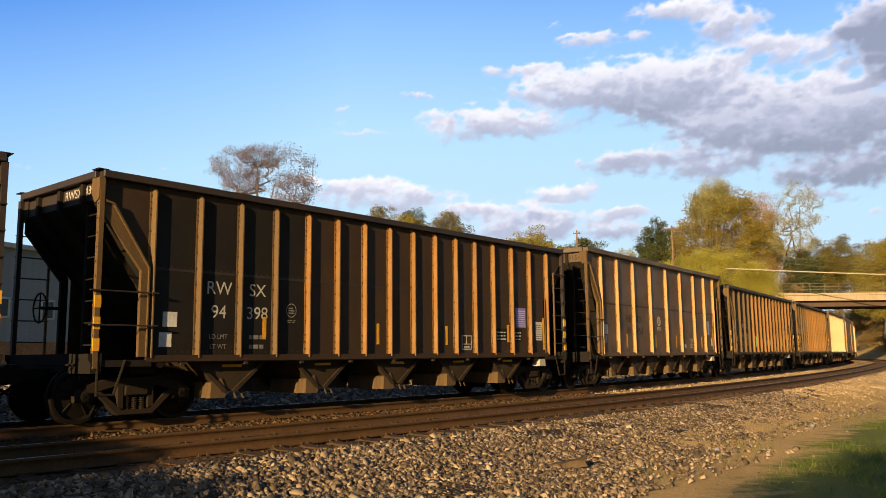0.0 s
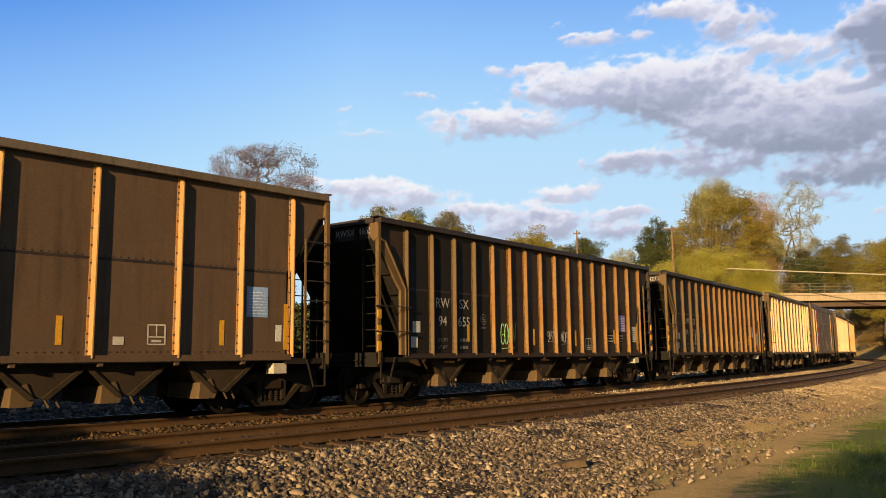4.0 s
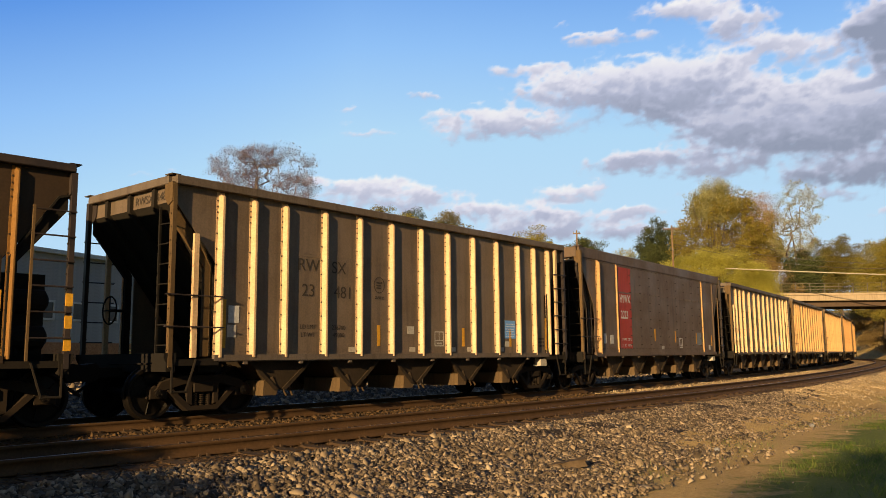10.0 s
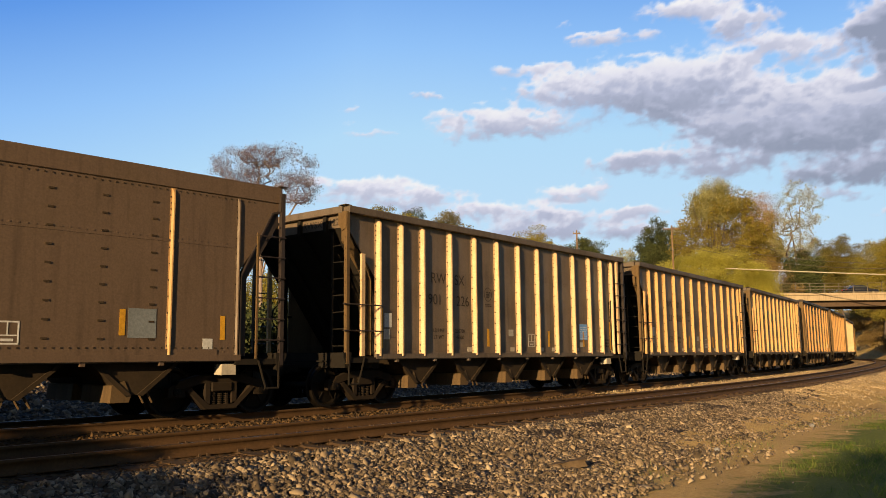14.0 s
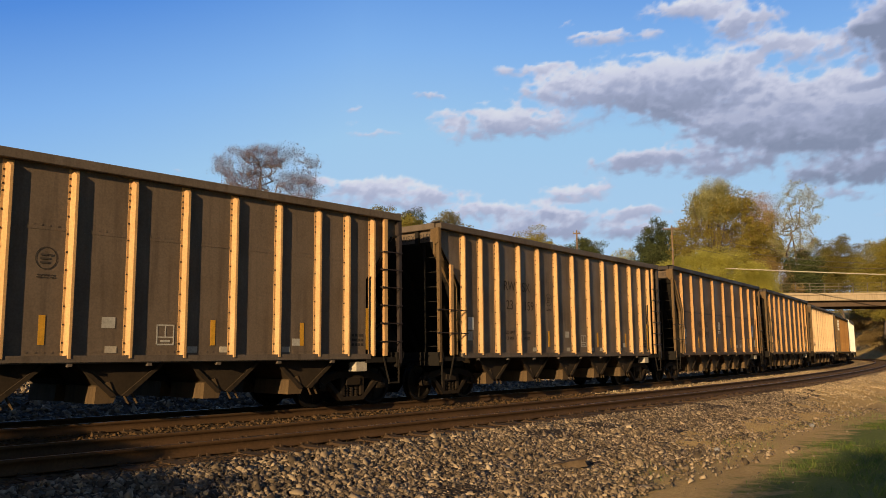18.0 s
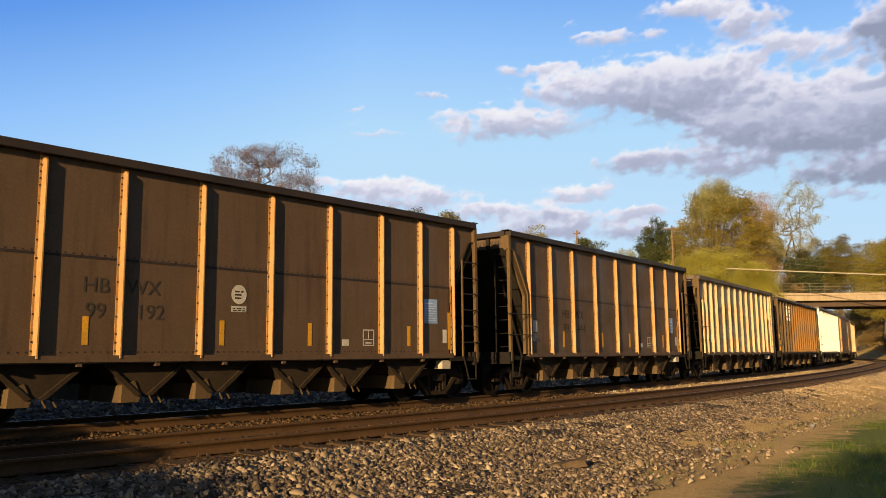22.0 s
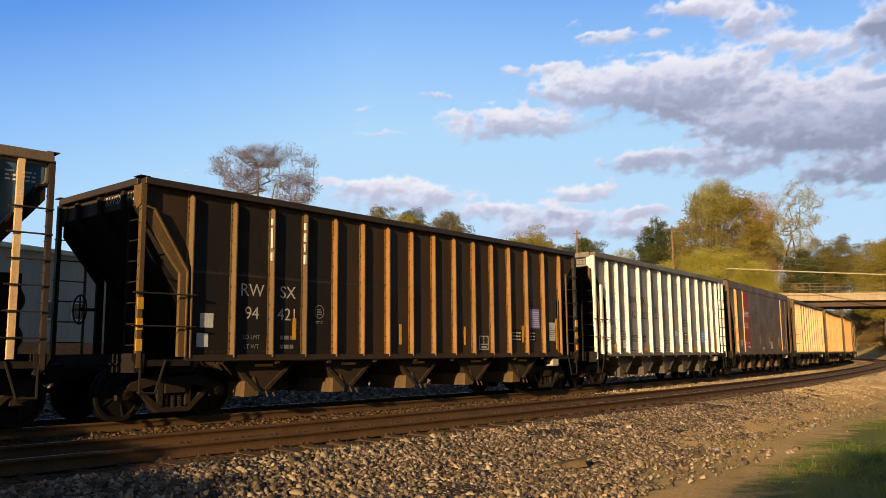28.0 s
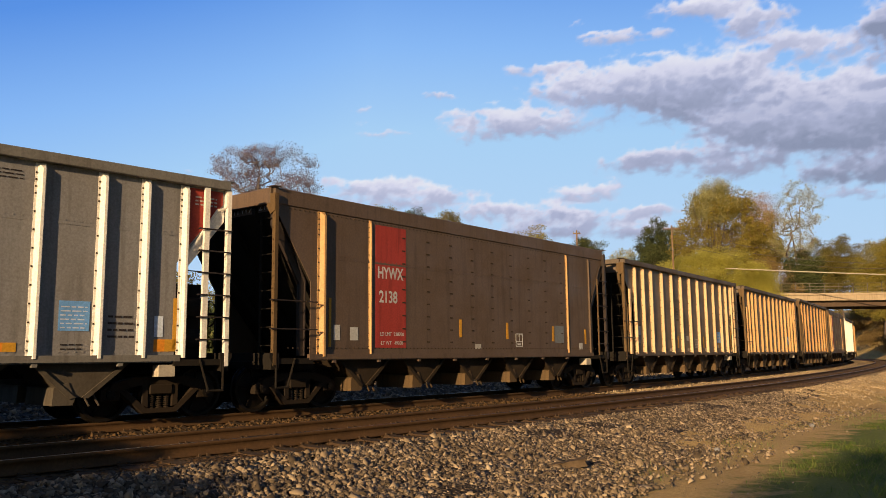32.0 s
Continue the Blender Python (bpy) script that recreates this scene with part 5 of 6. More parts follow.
PUFFS += [(20.5, 16.2, 5.04, 1.79, 1.1, 0.4), (22.4, 17, 3.46, 1.47, 1, 0.3), (29.6, 17.9, 2.18, 1.38, 1, 0.3), (25.8, 15.3, 4.47, 1.8, 1.1, 0.42)]


def make_clouds():
    """The evening sky ahead with its clouds; towards its edges the sheet thins out into the open sky."""
    az = np.radians(np.concatenate([np.linspace(-85, -33, 40)[:-1], np.linspace(-33, 33, 560), np.linspace(33, 85, 40)[1:]]))
    el = np.radians(np.concatenate([[-2.0], np.linspace(0.5, 26, 270), np.linspace(26, 60, 30)[1:]]))
    A, E = np.meshgrid(az, el)
    da, de = np.degrees(A), np.degrees(E)

    def field(a, e):
        wx = (fbm2(a * 0.5, e * 0.8, 1, 4) - 0.5) * 1.7 + (fbm2(a * 1.9, e * 2.4, 6, 3) - 0.5) * 0.5
        wy = (fbm2(a * 0.5, e * 0.8, 2, 4) - 0.5) * 0.9 + (fbm2(a * 1.9, e * 2.4, 7, 3) - 0.5) * 0.35
        f, up, grey, tot = np.zeros_like(a), np.zeros_like(a), np.zeros_like(a), np.full_like(a, 1e-6)
        for x, y, w, h, k, g0 in PUFFS:
            dy = (e + wy - y) / h
            q = ((a + wx - x) / w) ** 2 + dy ** 2 * np.where(dy > 0, 1.15, 0.9)
            g = k * np.exp(-q * 0.9)
            f = f + g ** 4
            up += g * g * np.clip(dy, -1.6, 1.6)
            grey += g * g * g0
            tot += g * g
        f = f ** 0.25
        n = 1 - abs(2 * fbm2(a * 0.85, e * 1.25, 3, 5, 0.5) - 1) * 2.2      # billows
        m = fbm2(a * 0.6, e * 1.1, 4, 5, 0.5) - 0.5
        return f + (0.32 * (n - 0.62) + 0.75 * m) * np.clip(f * 1.8, 0.1, 1), up / tot, grey / tot, n

    d, up, grey, n = field(da, de)
    d2 = field(da + 0.35, de - 0.6)[0]
    alpha = np.clip((d - 0.34) / np.where(up > 0, 0.46, 0.66), 0, 1)
    alpha = alpha * alpha * (3 - 2 * alpha) * 0.97
    shade = 0.74 + 0.30 * np.clip(up, -1.1, 0.9) - 0.95 * grey * np.clip(d, 0, 1.1) + 0.55 * np.clip(d2 - d, -0.25, 0.25) + 0.10 * (n - 0.6)
    fade = np.clip((85 - abs(da)) / 40, 0, 1) * np.clip((60 - de) / 30, 0, 1)
    R = 3200.0
    v = np.stack([R * np.cos(E) * np.sin(A), R * np.cos(E) * np.cos(A), R * np.sin(E)], -1).reshape(-1, 3)
    ny, nx = A.shape
    i = (np.arange(ny - 1)[:, None] * nx + np.arange(nx - 1)[None]).ravel()
    m = bpy.data.materials.new("cloudy_sky")
    m.use_nodes = True
    nt = m.node_tree
    nt.nodes.remove(nt.nodes["Principled BSDF"])
    at = nt.nodes.new("ShaderNodeAttribute")
    at.attribute_name = "cloud"
    sep = nt.nodes.new("ShaderNodeSeparateColor")
    lk(nt, at.outputs["Color"], sep.inputs[0])
    col = ramp(nt, sep.outputs[1], [(0.0, (0.31, 0.34, 0.46)), (0.35, (0.50, 0.52, 0.68)), (0.66, (0.80, 0.78, 0.90)), (1.0, (1.0, 0.97, 0.98))])
    blue = ramp(nt, sep.outputs[2], SKY_BLUE)
    em = nt.nodes.new("ShaderNodeEmission")
    lk(nt, mixc(nt, sep.outputs[0], blue, col), em.inputs["Color"])
    em.inputs["Strength"].default_value = 1.0
    tr = nt.nodes.new("ShaderNodeBsdfTransparent")
    mx = nt.nodes.new("ShaderNodeMixShader")
    lk(nt, at.outputs["Alpha"], mx.inputs[0])
    lk(nt, tr.outputs[0], mx.inputs[1])
    lk(nt, em.outputs[0], mx.inputs[2])
    lk(nt, mx.outputs[0], nt.nodes["Material Output"].inputs["Surface"])
    me = soup("sky_backdrop", v, np.stack([i, i + 1, i + nx + 1, i + nx], -1), m, True)
    ca = me.color_attributes.new("cloud", "FLOAT_COLOR", "POINT")
    c = np.stack([alpha.ravel(), np.clip(shade, 0, 1).ravel(), np.clip((de.ravel() * 0.96 + 0.27 * np.clip(-da.ravel() - 7, 0, 30) + 0.05 * np.clip(da.ravel(), 0, 30)) / 40, 0, 1), fade.ravel()], -1).astype(np.float32)
    ca.data.foreach_set("color", c.ravel())
    ob = new("sky_backdrop", me)
    return tagged(ob, "blue evening sky with white and lavender-grey clouds", "sky", kind="structure")


SKY_BLUE = [(0.0, (0.62, 0.80, 0.95)), (0.2, (0.57, 0.78, 0.99)), (0.38, (0.48, 0.74, 1.0)), (0.52, (0.31, 0.57, 1.0)), (0.68, (0.13, 0.34, 0.86)), (1.0, (0.06, 0.2, 0.62))]
CLOUDS = make_clouds()


# ---- trees ----
def branches(rng, base, height, spread, levels, lean=0.0, split=0.3):
    """A skeleton: (from, to, radius, radius) rods, and the outer twig ends."""
    rods, ends = [], []

    def grow(p, d, length, r, lv):
        steps = 3
        for i in range(steps):
            d = (d + Vector((rng.uniform(-1, 1), rng.uniform(-1, 1), rng.uniform(-0.3, 0.5))) * 0.16).normalized()
            q = p + d * (length / steps)
            r2 = r * 0.84
            rods.append((p.copy(), q.copy(), r, r2))
            if lv > 0 and i >= 1:
                for _ in range(rng.choice((1, 2, 2))):
                    a = rng.uniform(0, 2 * math.pi)
                    side = Vector((math.cos(a), math.sin(a), rng.uniform(0.1, 0.7)))
                    nd = (d * (1 - spread) + side * spread).normalized()
                    grow(q, nd, length * rng.uniform(0.55, 0.8), r2 * 0.62, lv - 1)
            if lv <= 1:
                ends.append(q.copy())
            p, r = q, r2
        if lv == 0:
            ends.append(p.copy())

    grow(Vector(base), Vector((lean, 0, 1)).normalized(), height * 0.42, height * 0.022, levels)
    return rods, ends


def rods_mesh(name, rods, mat, sides=5):
    n = len(rods)
    P = np.array([r[0] for r in rods])
    Q = np.array([r[1] for r in rods])
    R = np.array([(r[2], r[3]) for r in rods])
    D = Q - P
    D /= np.linalg.norm(D, axis=1, keepdims=True) + 1e-9
    U = np.cross(D, np.array([0.31, 0.17, 0.93]))
    U /= np.linalg.norm(U, axis=1, keepdims=True) + 1e-9
    W = np.cross(D, U)
    c = np.linspace(0, 2 * np.pi, sides, endpoint=False)
    ring = U[:, None] * np.cos(c)[None, :, None] + W[:, None] * np.sin(c)[None, :, None]
    v = np.concatenate([P[:, None] + ring * R[:, :1, None], Q[:, None] + ring * R[:, 1:, None]], 1).reshape(-1, 3)
    i = np.arange(sides)
    j = (i + 1) % sides
    f = np.stack([i, j, j + sides, i + sides], -1)[None] + (np.arange(n) * 2 * sides)[:, None, None]
    return soup(name, v, f.reshape(-1, 4), mat, True)


def leaves_mesh(name, rng, centres, per, radius, size, mat, flat=0.7):
    """Small leaf clumps: bent pairs of triangles strewn round the twig ends."""
    c = np.repeat(centres, per, 0)
    n = len(c)
    o = rng.normal(0, 1, (n, 3))
    o *= rng.random((n, 1)) ** 0.4 / np.linalg.norm(o, axis=1, keepdims=True)
    o = o * radius * 1.35 * np.array([1, 1, flat])
    c = c + o
    a = rng.normal(0, 1, (n, 3))
    a /= np.linalg.norm(a, axis=1, keepdims=True)
    b = np.cross(a, rng.normal(0, 1, (n, 3)))
    b /= np.linalg.norm(b, axis=1, keepdims=True) + 1e-9
    s = size * rng.uniform(0.6, 1.5, (n, 1))
    v = np.stack([c - a * s, c - b * s * 0.6, c + a * s, c + b * s * 0.6 + np.cross(a, b) * s * 0.4], 1).reshape(-1, 3)
    f = (np.array([[0, 1, 2, 3]]) + (np.arange(n) * 4)[:, None]).astype(np.int32)
    return soup(name, v, f, mat)


M["bud_leaf"] = scattered("bud_leaf", [(0.0, (0.19, 0.16, 0.20)), (0.5, (0.26, 0.215, 0.25)), (1.0, (0.33, 0.28, 0.30))], trans=0.5)
M["dome_leaf"] = scattered("dome_leaf", [(0.0, (0.25, 0.206, 0.0438)), (0.5, (0.35, 0.288, 0.0625)), (1.0, (0.463, 0.388, 0.1))], trans=0.58)
M["brush_leaf"] = scattered("brush_leaf", [(0.0, (0.22, 0.155, 0.065)), (0.5, (0.29, 0.205, 0.085)), (1.0, (0.37, 0.27, 0.12))], trans=0.45)
M["yellow_leaf"] = scattered("yellow_leaf", [(0.0, (0.288, 0.25, 0.0562)), (0.5, (0.388, 0.331, 0.0688)), (1.0, (0.5, 0.425, 0.1))], trans=0.6)
M["willow_leaf"] = scattered("willow_leaf", [(0.0, (0.4, 0.375, 0.075)), (0.5, (0.512, 0.475, 0.1)), (1.0, (0.625, 0.575, 0.15))], trans=0.6)
M["olive_leaf"] = scattered("olive_leaf", [(0.0, (0.163, 0.144, 0.0375)), (0.5, (0.237, 0.206, 0.0562)), (1.0, (0.325, 0.275, 0.0813))], trans=0.58)
M["orange_leaf"] = scattered("orange_leaf", [(0.0, (0.375, 0.25, 0.125)), (0.5, (0.488, 0.338, 0.175)), (1.0, (0.6, 0.425, 0.25))], trans=0.48)
M["pine_leaf"] = scattered("pine_leaf", [(0.0, (0.03, 0.042, 0.016)), (0.6, (0.06, 0.075, 0.026)), (1.0, (0.11, 0.12, 0.045))], trans=0.1)
M["pale_leaf"] = scattered("pale_leaf", [(0.0, (0.3, 0.288, 0.125)), (0.5, (0.45, 0.438, 0.213)), (1.0, (0.625, 0.6, 0.338))], trans=0.53)


def make_tree(seed, x, y, top, bottom, half, leaf, label, count=260, per=26, size=0.26, clump=0.75, bark="bark", levels=4, spread=0.5, gaps=0.42, kind="tree", taper=0.22):
    """Crown between two heights, filled with ragged clumps of leaves round its limbs."""
    z0 = float(height_at(np.array(x), np.array(y))) - 0.1
    tree = new(kind)
    tree.location = (x, y, z0)
    tagged(tree, label, "tree" if kind == "tree" else "shrub", "trees behind the railway")
    top, bottom = top - z0, bottom - z0
    rng = random.Random(seed)
    rods, ends = branches(rng, (0, 0, 0), top, spread, levels)
    hi = max(e.z for e in ends)
    wide = sorted(abs(e.x) for e in ends)[int(len(ends) * 0.97)]
    kx, k = half * 0.92 / wide, top * 0.97 / hi
    rods = [(Vector((p.x * kx, p.y * kx, p.z * k)), Vector((q.x * kx, q.y * kx, q.z * k)), r, r2) for p, q, r, r2 in rods]
    part("trunk", rods_mesh("trunk", rods, bark), None, tree)
    g = np.random.default_rng(seed)
    c = np.array([(e.x * kx, e.y * kx, e.z * k) for e in ends])
    c = c[c[:, 2] > bottom]
    c = c[g.permutation(len(c))[:count // 2]]
    mid, rz = (top + bottom) / 2, (top - bottom) / 2
    u = g.normal(0, 1, (count * 3, 3))
    u /= np.linalg.norm(u, axis=1, keepdims=True)
    u *= g.random((len(u), 1)) ** 0.45
    q = u * np.array([half * 0.93, half * 0.93, rz * 0.93])
    n = np.sin(q[:, 0] * 1.1 + seed) * np.sin(q[:, 2] * 1.25 + 2 * seed) * np.sin(q[:, 1] * 1.0 + 3 * seed) + g.normal(0, 0.18, len(q))
    q = q[n > np.quantile(n, gaps)][:count]
    q[:, :2] *= (1 - taper * q[:, 2] / rz)[:, None]
    q[:, 2] += mid
    c = np.concatenate([c, q]) if gaps < 0.9 else c
    part("crown", leaves_mesh("crown", g, c, int(per * 4.4), clump, size * 0.38, leaf), None, tree)
    return tree


BUD = "bare-limbed tree with sparse pinkish-brown spring buds"
YEL = "leafy tree in fresh yellow-green spring foliage"
OLV = "leafy tree with olive-green foliage"
PIN = "dark evergreen tree with dense needles"
ORG = "tree with thin orange-brown spring leaves"
WIL = "rounded shrub in bright yellow-green spring leaf"


def limb_tree(seed, x, y, lobes, leaf, label, bark, fork, twigs, per, size, clump, limbs=(), slim=0.015):
    """A tree whose limbs reach out to every part of a loose crown; each lobe is (dx, z, half width, half height)."""
    g = np.random.default_rng(seed)
    z0 = float(height_at(np.array(x), np.array(y))) - 0.1
    goals = []
    for dx, z, w, h in lobes:
        u = g.normal(0, 1, (twigs, 3))
        u /= np.linalg.norm(u, axis=1, keepdims=True)
        u *= g.uniform(0.35, 1.0, (twigs, 1)) ** 0.6
        u[:, 2] = np.where(u[:, 2] < -0.3, u[:, 2] * 0.6, u[:, 2])
        goals.append(u * np.array([w, w * 0.9, h]) + np.array([dx, 0, z - z0]))
    goals = np.concatenate(goals)
    top = np.array([0.0, 0.0, fork - z0])
    goals = goals[np.argsort(np.linalg.norm(goals - top, axis=1))]
    nodes, up = [np.zeros(3), top * 0.5 + np.array([0.12, 0, 0]), top], [-1, 0, 1]
    for dx, z in limbs:         # the main limbs, bowing out from the fork
        i, q = 2, np.array([dx, g.uniform(-1, 1), z - z0])
        for f in np.linspace(0, 1, 7)[1:]:
            nodes.append(top + (q - top) * np.array([f ** 1.5, f ** 1.5, f]) + g.normal(0, 0.07, 3))
            up.append(i)
            i = len(nodes) - 1
    for q in goals:
        N = np.array(nodes[2:])
        d = np.linalg.norm(N - q, axis=1) + 0.35 * np.maximum(N[:, 2] - q[2], 0)
        i = int(d.argmin()) + 2
        a = nodes[i]
        steps = max(1, int(np.linalg.norm(q - a) / 0.8))
        for k in range(1, steps + 1):
            f = k / steps
            p = a + (q - a) * f + np.array([0, 0, -0.12 * np.linalg.norm(q - a) * np.sin(np.pi * f)]) + g.normal(0, 0.035, 3)
            nodes.append(p)
            up.append(i)
            i = len(nodes) - 1
    load = np.ones(len(nodes))
    for i in range(len(nodes) - 1, 0, -1):
        load[up[i]] += load[i]
    rad = slim * load ** 0.45
    rods = [(nodes[up[i]], nodes[i], min(rad[up[i]], rad[i] * 1.5), rad[i]) for i in range(1, len(nodes))]
    tree = new("tree")
    tree.location = (x, y, z0)
    tagged(tree, label, "tree", "trees behind the railway")
    part("trunk", rods_mesh("trunk", rods, bark), None, tree)
    part("crown", leaves_mesh("crown", g, goals, per, clump, size, leaf, 0.75), None, tree)
    return tree


BUD_TREE = limb_tree(21, -17.1, 75.0, ((-2.5, 19.1, 2.7, 2.2), (2.5, 18.6, 2.7, 2.9), (-0.3, 19.9, 2.2, 1.4), (3.0, 16.6, 2.3, 2.0), (-1.6, 17.4, 2.2, 1.5)), "bud_leaf", BUD, "bark_bud", 8.5, 130, 36, 0.05, 0.46, ((-3.6, 17.2), (-2.0, 17.8), (-0.4, 18.2), (1.2, 17.2), (2.6, 17.6), (3.8, 16.4)), slim=0.010)
make_tree(22, -10.4, 125.0, 25.8, 12.0, 3.2, "olive_leaf", OLV, 160, 26)
make_tree(23, -4.9, 130.0, 25.5, 14.0, 3.2, "pine_leaf", PIN, 200, 30)
make_tree(25, -5.6, 122.0, 23.1, 12.0, 3.9, "yellow_leaf", YEL, 200, 26)
make_tree(24, 1.3, 122.0, 23.7, 12.0, 3.8, "olive_leaf", OLV, 200, 24)
make_tree(26, 14.8, 138.0, 22.9, 11.0, 6.0, "yellow_leaf", YEL, 280, 26)
make_tree(27, 22.3, 132.0, 20.5, 10.0, 3.5, "pine_leaf", PIN, 200, 30)
make_tree(28, 34.0, 150.0, 21.2, 12.0, 3.6, "pale_leaf", "pale green tree just coming into leaf", 120, 22)
limb_tree(29, 46.7, 132.0, ((0.0, 20.5, 8.2, 6.5), (-0.5, 25.2, 5.5, 3.2), (3.0, 18.0, 6.0, 5.0), (-4.5, 18.5, 4.5, 5.0), (5.5, 17.0, 4.2, 5.0)), "dome_leaf", "broad tree with fresh yellow-olive leaves and spreading limbs", "bark_pale", 5.0, 150, 70, 0.13, 0.85, ((-6.0, 18.0), (-3.5, 21.0), (-1.0, 23.0), (1.5, 23.0), (4.0, 20.5), (6.0, 17.0)))
make_tree(38, 44.8, 130.0, 30.0, 22.0, 3.8, "pale_leaf", "tall tree with pale green young leaves", 200, 18, 0.2, 0.8)
make_tree(30, 37.2, 138.0, 24.9, 10.0, 4.4, "pine_leaf", PIN, 260, 30)
make_tree(31, 53.3, 134.0, 28.6, 19.5, 4.0, "orange_leaf", ORG, 150, 16, 0.2, 0.8)
limb_tree(32, 55.0, 124.0, ((0.3, 23.0, 4.0, 4.8), (-0.6, 18.0, 3.8, 4.0)), "pale_leaf", "pale half-bare tree with few light leaves", "bark_pale", 6.0, 150, 30, 0.085, 0.55, ((-2.2, 18.0), (-0.6, 22.0), (1.0, 23.0), (2.6, 19.5)))
make_tree(41, 52.0, 127.0, 16.8, 1.0, 6.2, "brush_leaf", "brown thicket below the tall trees", 300, 26, 0.22, 0.9, levels=4, gaps=0.2)
make_tree(33, 37.0, 112.0, 16.4, 2.0, 6.6, "willow_leaf", WIL, 520, 30, 0.2, 0.8, levels=5, spread=0.65, gaps=0.2, kind="shrub")
make_tree(34, 43.5, 113.0, 14.6, 2.0, 4.6, "willow_leaf", WIL, 320, 30, 0.2, 0.8, levels=4, spread=0.65, gaps=0.2, kind="shrub")
make_tree(39, 31.0, 114.0, 14.0, 2.0, 4.4, "willow_leaf", WIL, 300, 30, 0.2, 0.8, levels=4, spread=0.65, gaps=0.2, kind="shrub")
make_tree(35, 55.4, 125.0, 17.6, 6.0, 3.3, "pine_leaf", PIN, 240, 30)
make_tree(36, 82.0, 165.0, 25.6, 8.0, 6.4, "olive_leaf", OLV, 420, 28, 0.27, 0.9)
make_tree(37, 79.5, 146.0, 22.2, 6.0, 5.6, "yellow_leaf", YEL, 380, 28, 0.27, 0.9)
make_tree(40, 90.0, 150.0, 21.0, 6.0, 6.0, "olive_leaf", OLV, 300, 28, 0.27, 0.9)
for n in range(16):             # scrub on the slope of the cutting
    y = 126 + 3.4 * n
    x = float(np.interp(y, LINE_Y[_i0:_i0 + 680], LINE_X[_i0:_i0 + 680])) + (12.5, 17, 22, 15)[n % 4]
    t = float(height_at(np.array(x), np.array(y))) + (1.6, 2.4, 3.0)[n % 3]
    make_tree(50 + n, x, y, t, t - 3.2, (2.2, 2.9, 2.5)[n % 3], "brush_leaf", "low brown scrub on the slope of the cutting", 110, 20, 0.17, 0.6, levels=3, spread=0.7, gaps=0.2, kind="shrub")
for n, (x, y, t, h) in enumerate(((-30, 70, 9, 6), (-22, 84, 10, 7), (-8, 96, 10, 7), (6, 104, 10, 7), (20, 112, 10, 7))):
    make_tree(60 + n, x, y, t, 0.0, h, ("olive_leaf", "yellow_leaf")[n % 2], OLV, 260, 24, 0.25, 0.9, levels=3, spread=0.6, gaps=0.2)
for n, (a, t, h) in enumerate(((18, 3.2, 2.4), (23.5, 3.5, 2.7), (29, 3.4, 2.6))):
    p = on_line(a, -14.5)
    make_tree(80 + n, float(p[0]), float(p[1]), t, -0.3, h, "pine_leaf", "dark leafy bush behind the railway", 160, 24, 0.2, 0.6, levels=3, spread=0.6, gaps=0.1, kind="shrub", taper=0.05)
# unseen to the viewer's left: shrubs added to shade the ballast and near track
for n, (x, y, t, h) in enumerate(((-7.7, -0.7, 2.3, 1.15), (-9.8, 0.0, 2.8, 1.4), (-11.6, 1.0, 2.9, 1.5), (-13.6, 2.0, 3.0, 1.5), (-15.6, 3.0, 3.2, 1.5))):
    make_tree(71 + n, x, y, t, -0.3, h, "olive_leaf", "dense leafy shrub out of view, added to shade the ballast", 160 if n else 60, 30 if n else 18, 0.2, 0.35, levels=3, spread=0.6, gaps=0.1, kind="shrub", taper=0.05)
# also unseen, added behind the viewer: the tree whose shade lies on the verge
make_tree(70, -2.6, -10.5, 5.6, 2.2, 3.0, "olive_leaf", OLV, 170, 16, 0.16, 0.5)


# ---- the road bridge ----
def make_bridge():
    y0 = 112.0
    br = new("road_bridge")
    tagged(br, "concrete road bridge with a mesh railing over the tracks", "bridge")
    z = 8.3
    bm = bmesh.new()
    box(bm, 40.0, 130.0, y0, y0 + 9, z, z + 0.9)
    box(bm, 40.0, 130.0, y0 - 0.15, y0 + 0.2, z + 0.75, z + 1.05)
    part("deck", bm, "concrete", br)
    for i in range(4):
        bm = bmesh.new()
        yy = y0 + 0.9 + i * 2.4
        box(bm, 49.0, 130.0, yy, yy + 0.03, z - 0.75, z)
        box(bm, 49.0, 130.0, yy - 0.2, yy + 0.2, z - 0.8, z - 0.75)
        part("girder", bm, "girder", br)
    bm = bmesh.new()
    box(bm, 40.0, 49.0, y0 + 0.3, y0 + 8.7, -1.5, z)
    part("abutment", bm, "concrete", br)
    post = bmesh.new()
    box(post, -0.035, 0.035, -0.035, 0.035, 0, 1.35)
    post = finish(post, "railing_post")
    for i in range(44):
        part("railing_post", post, "galv", br).matrix_basis = pose(41 + i * 2.0, y0, z + 1.05)
    for zz in (1.35, 0.9, 0.5, 0.15):
        bm = bmesh.new()
        box(bm, 40.0, 129.0, y0 - 0.02, y0 + 0.02, z + 1.05 + zz - 0.02, z + 1.05 + zz + 0.02)
        part("railing_bar", bm, "galv", br)


make_bridge()


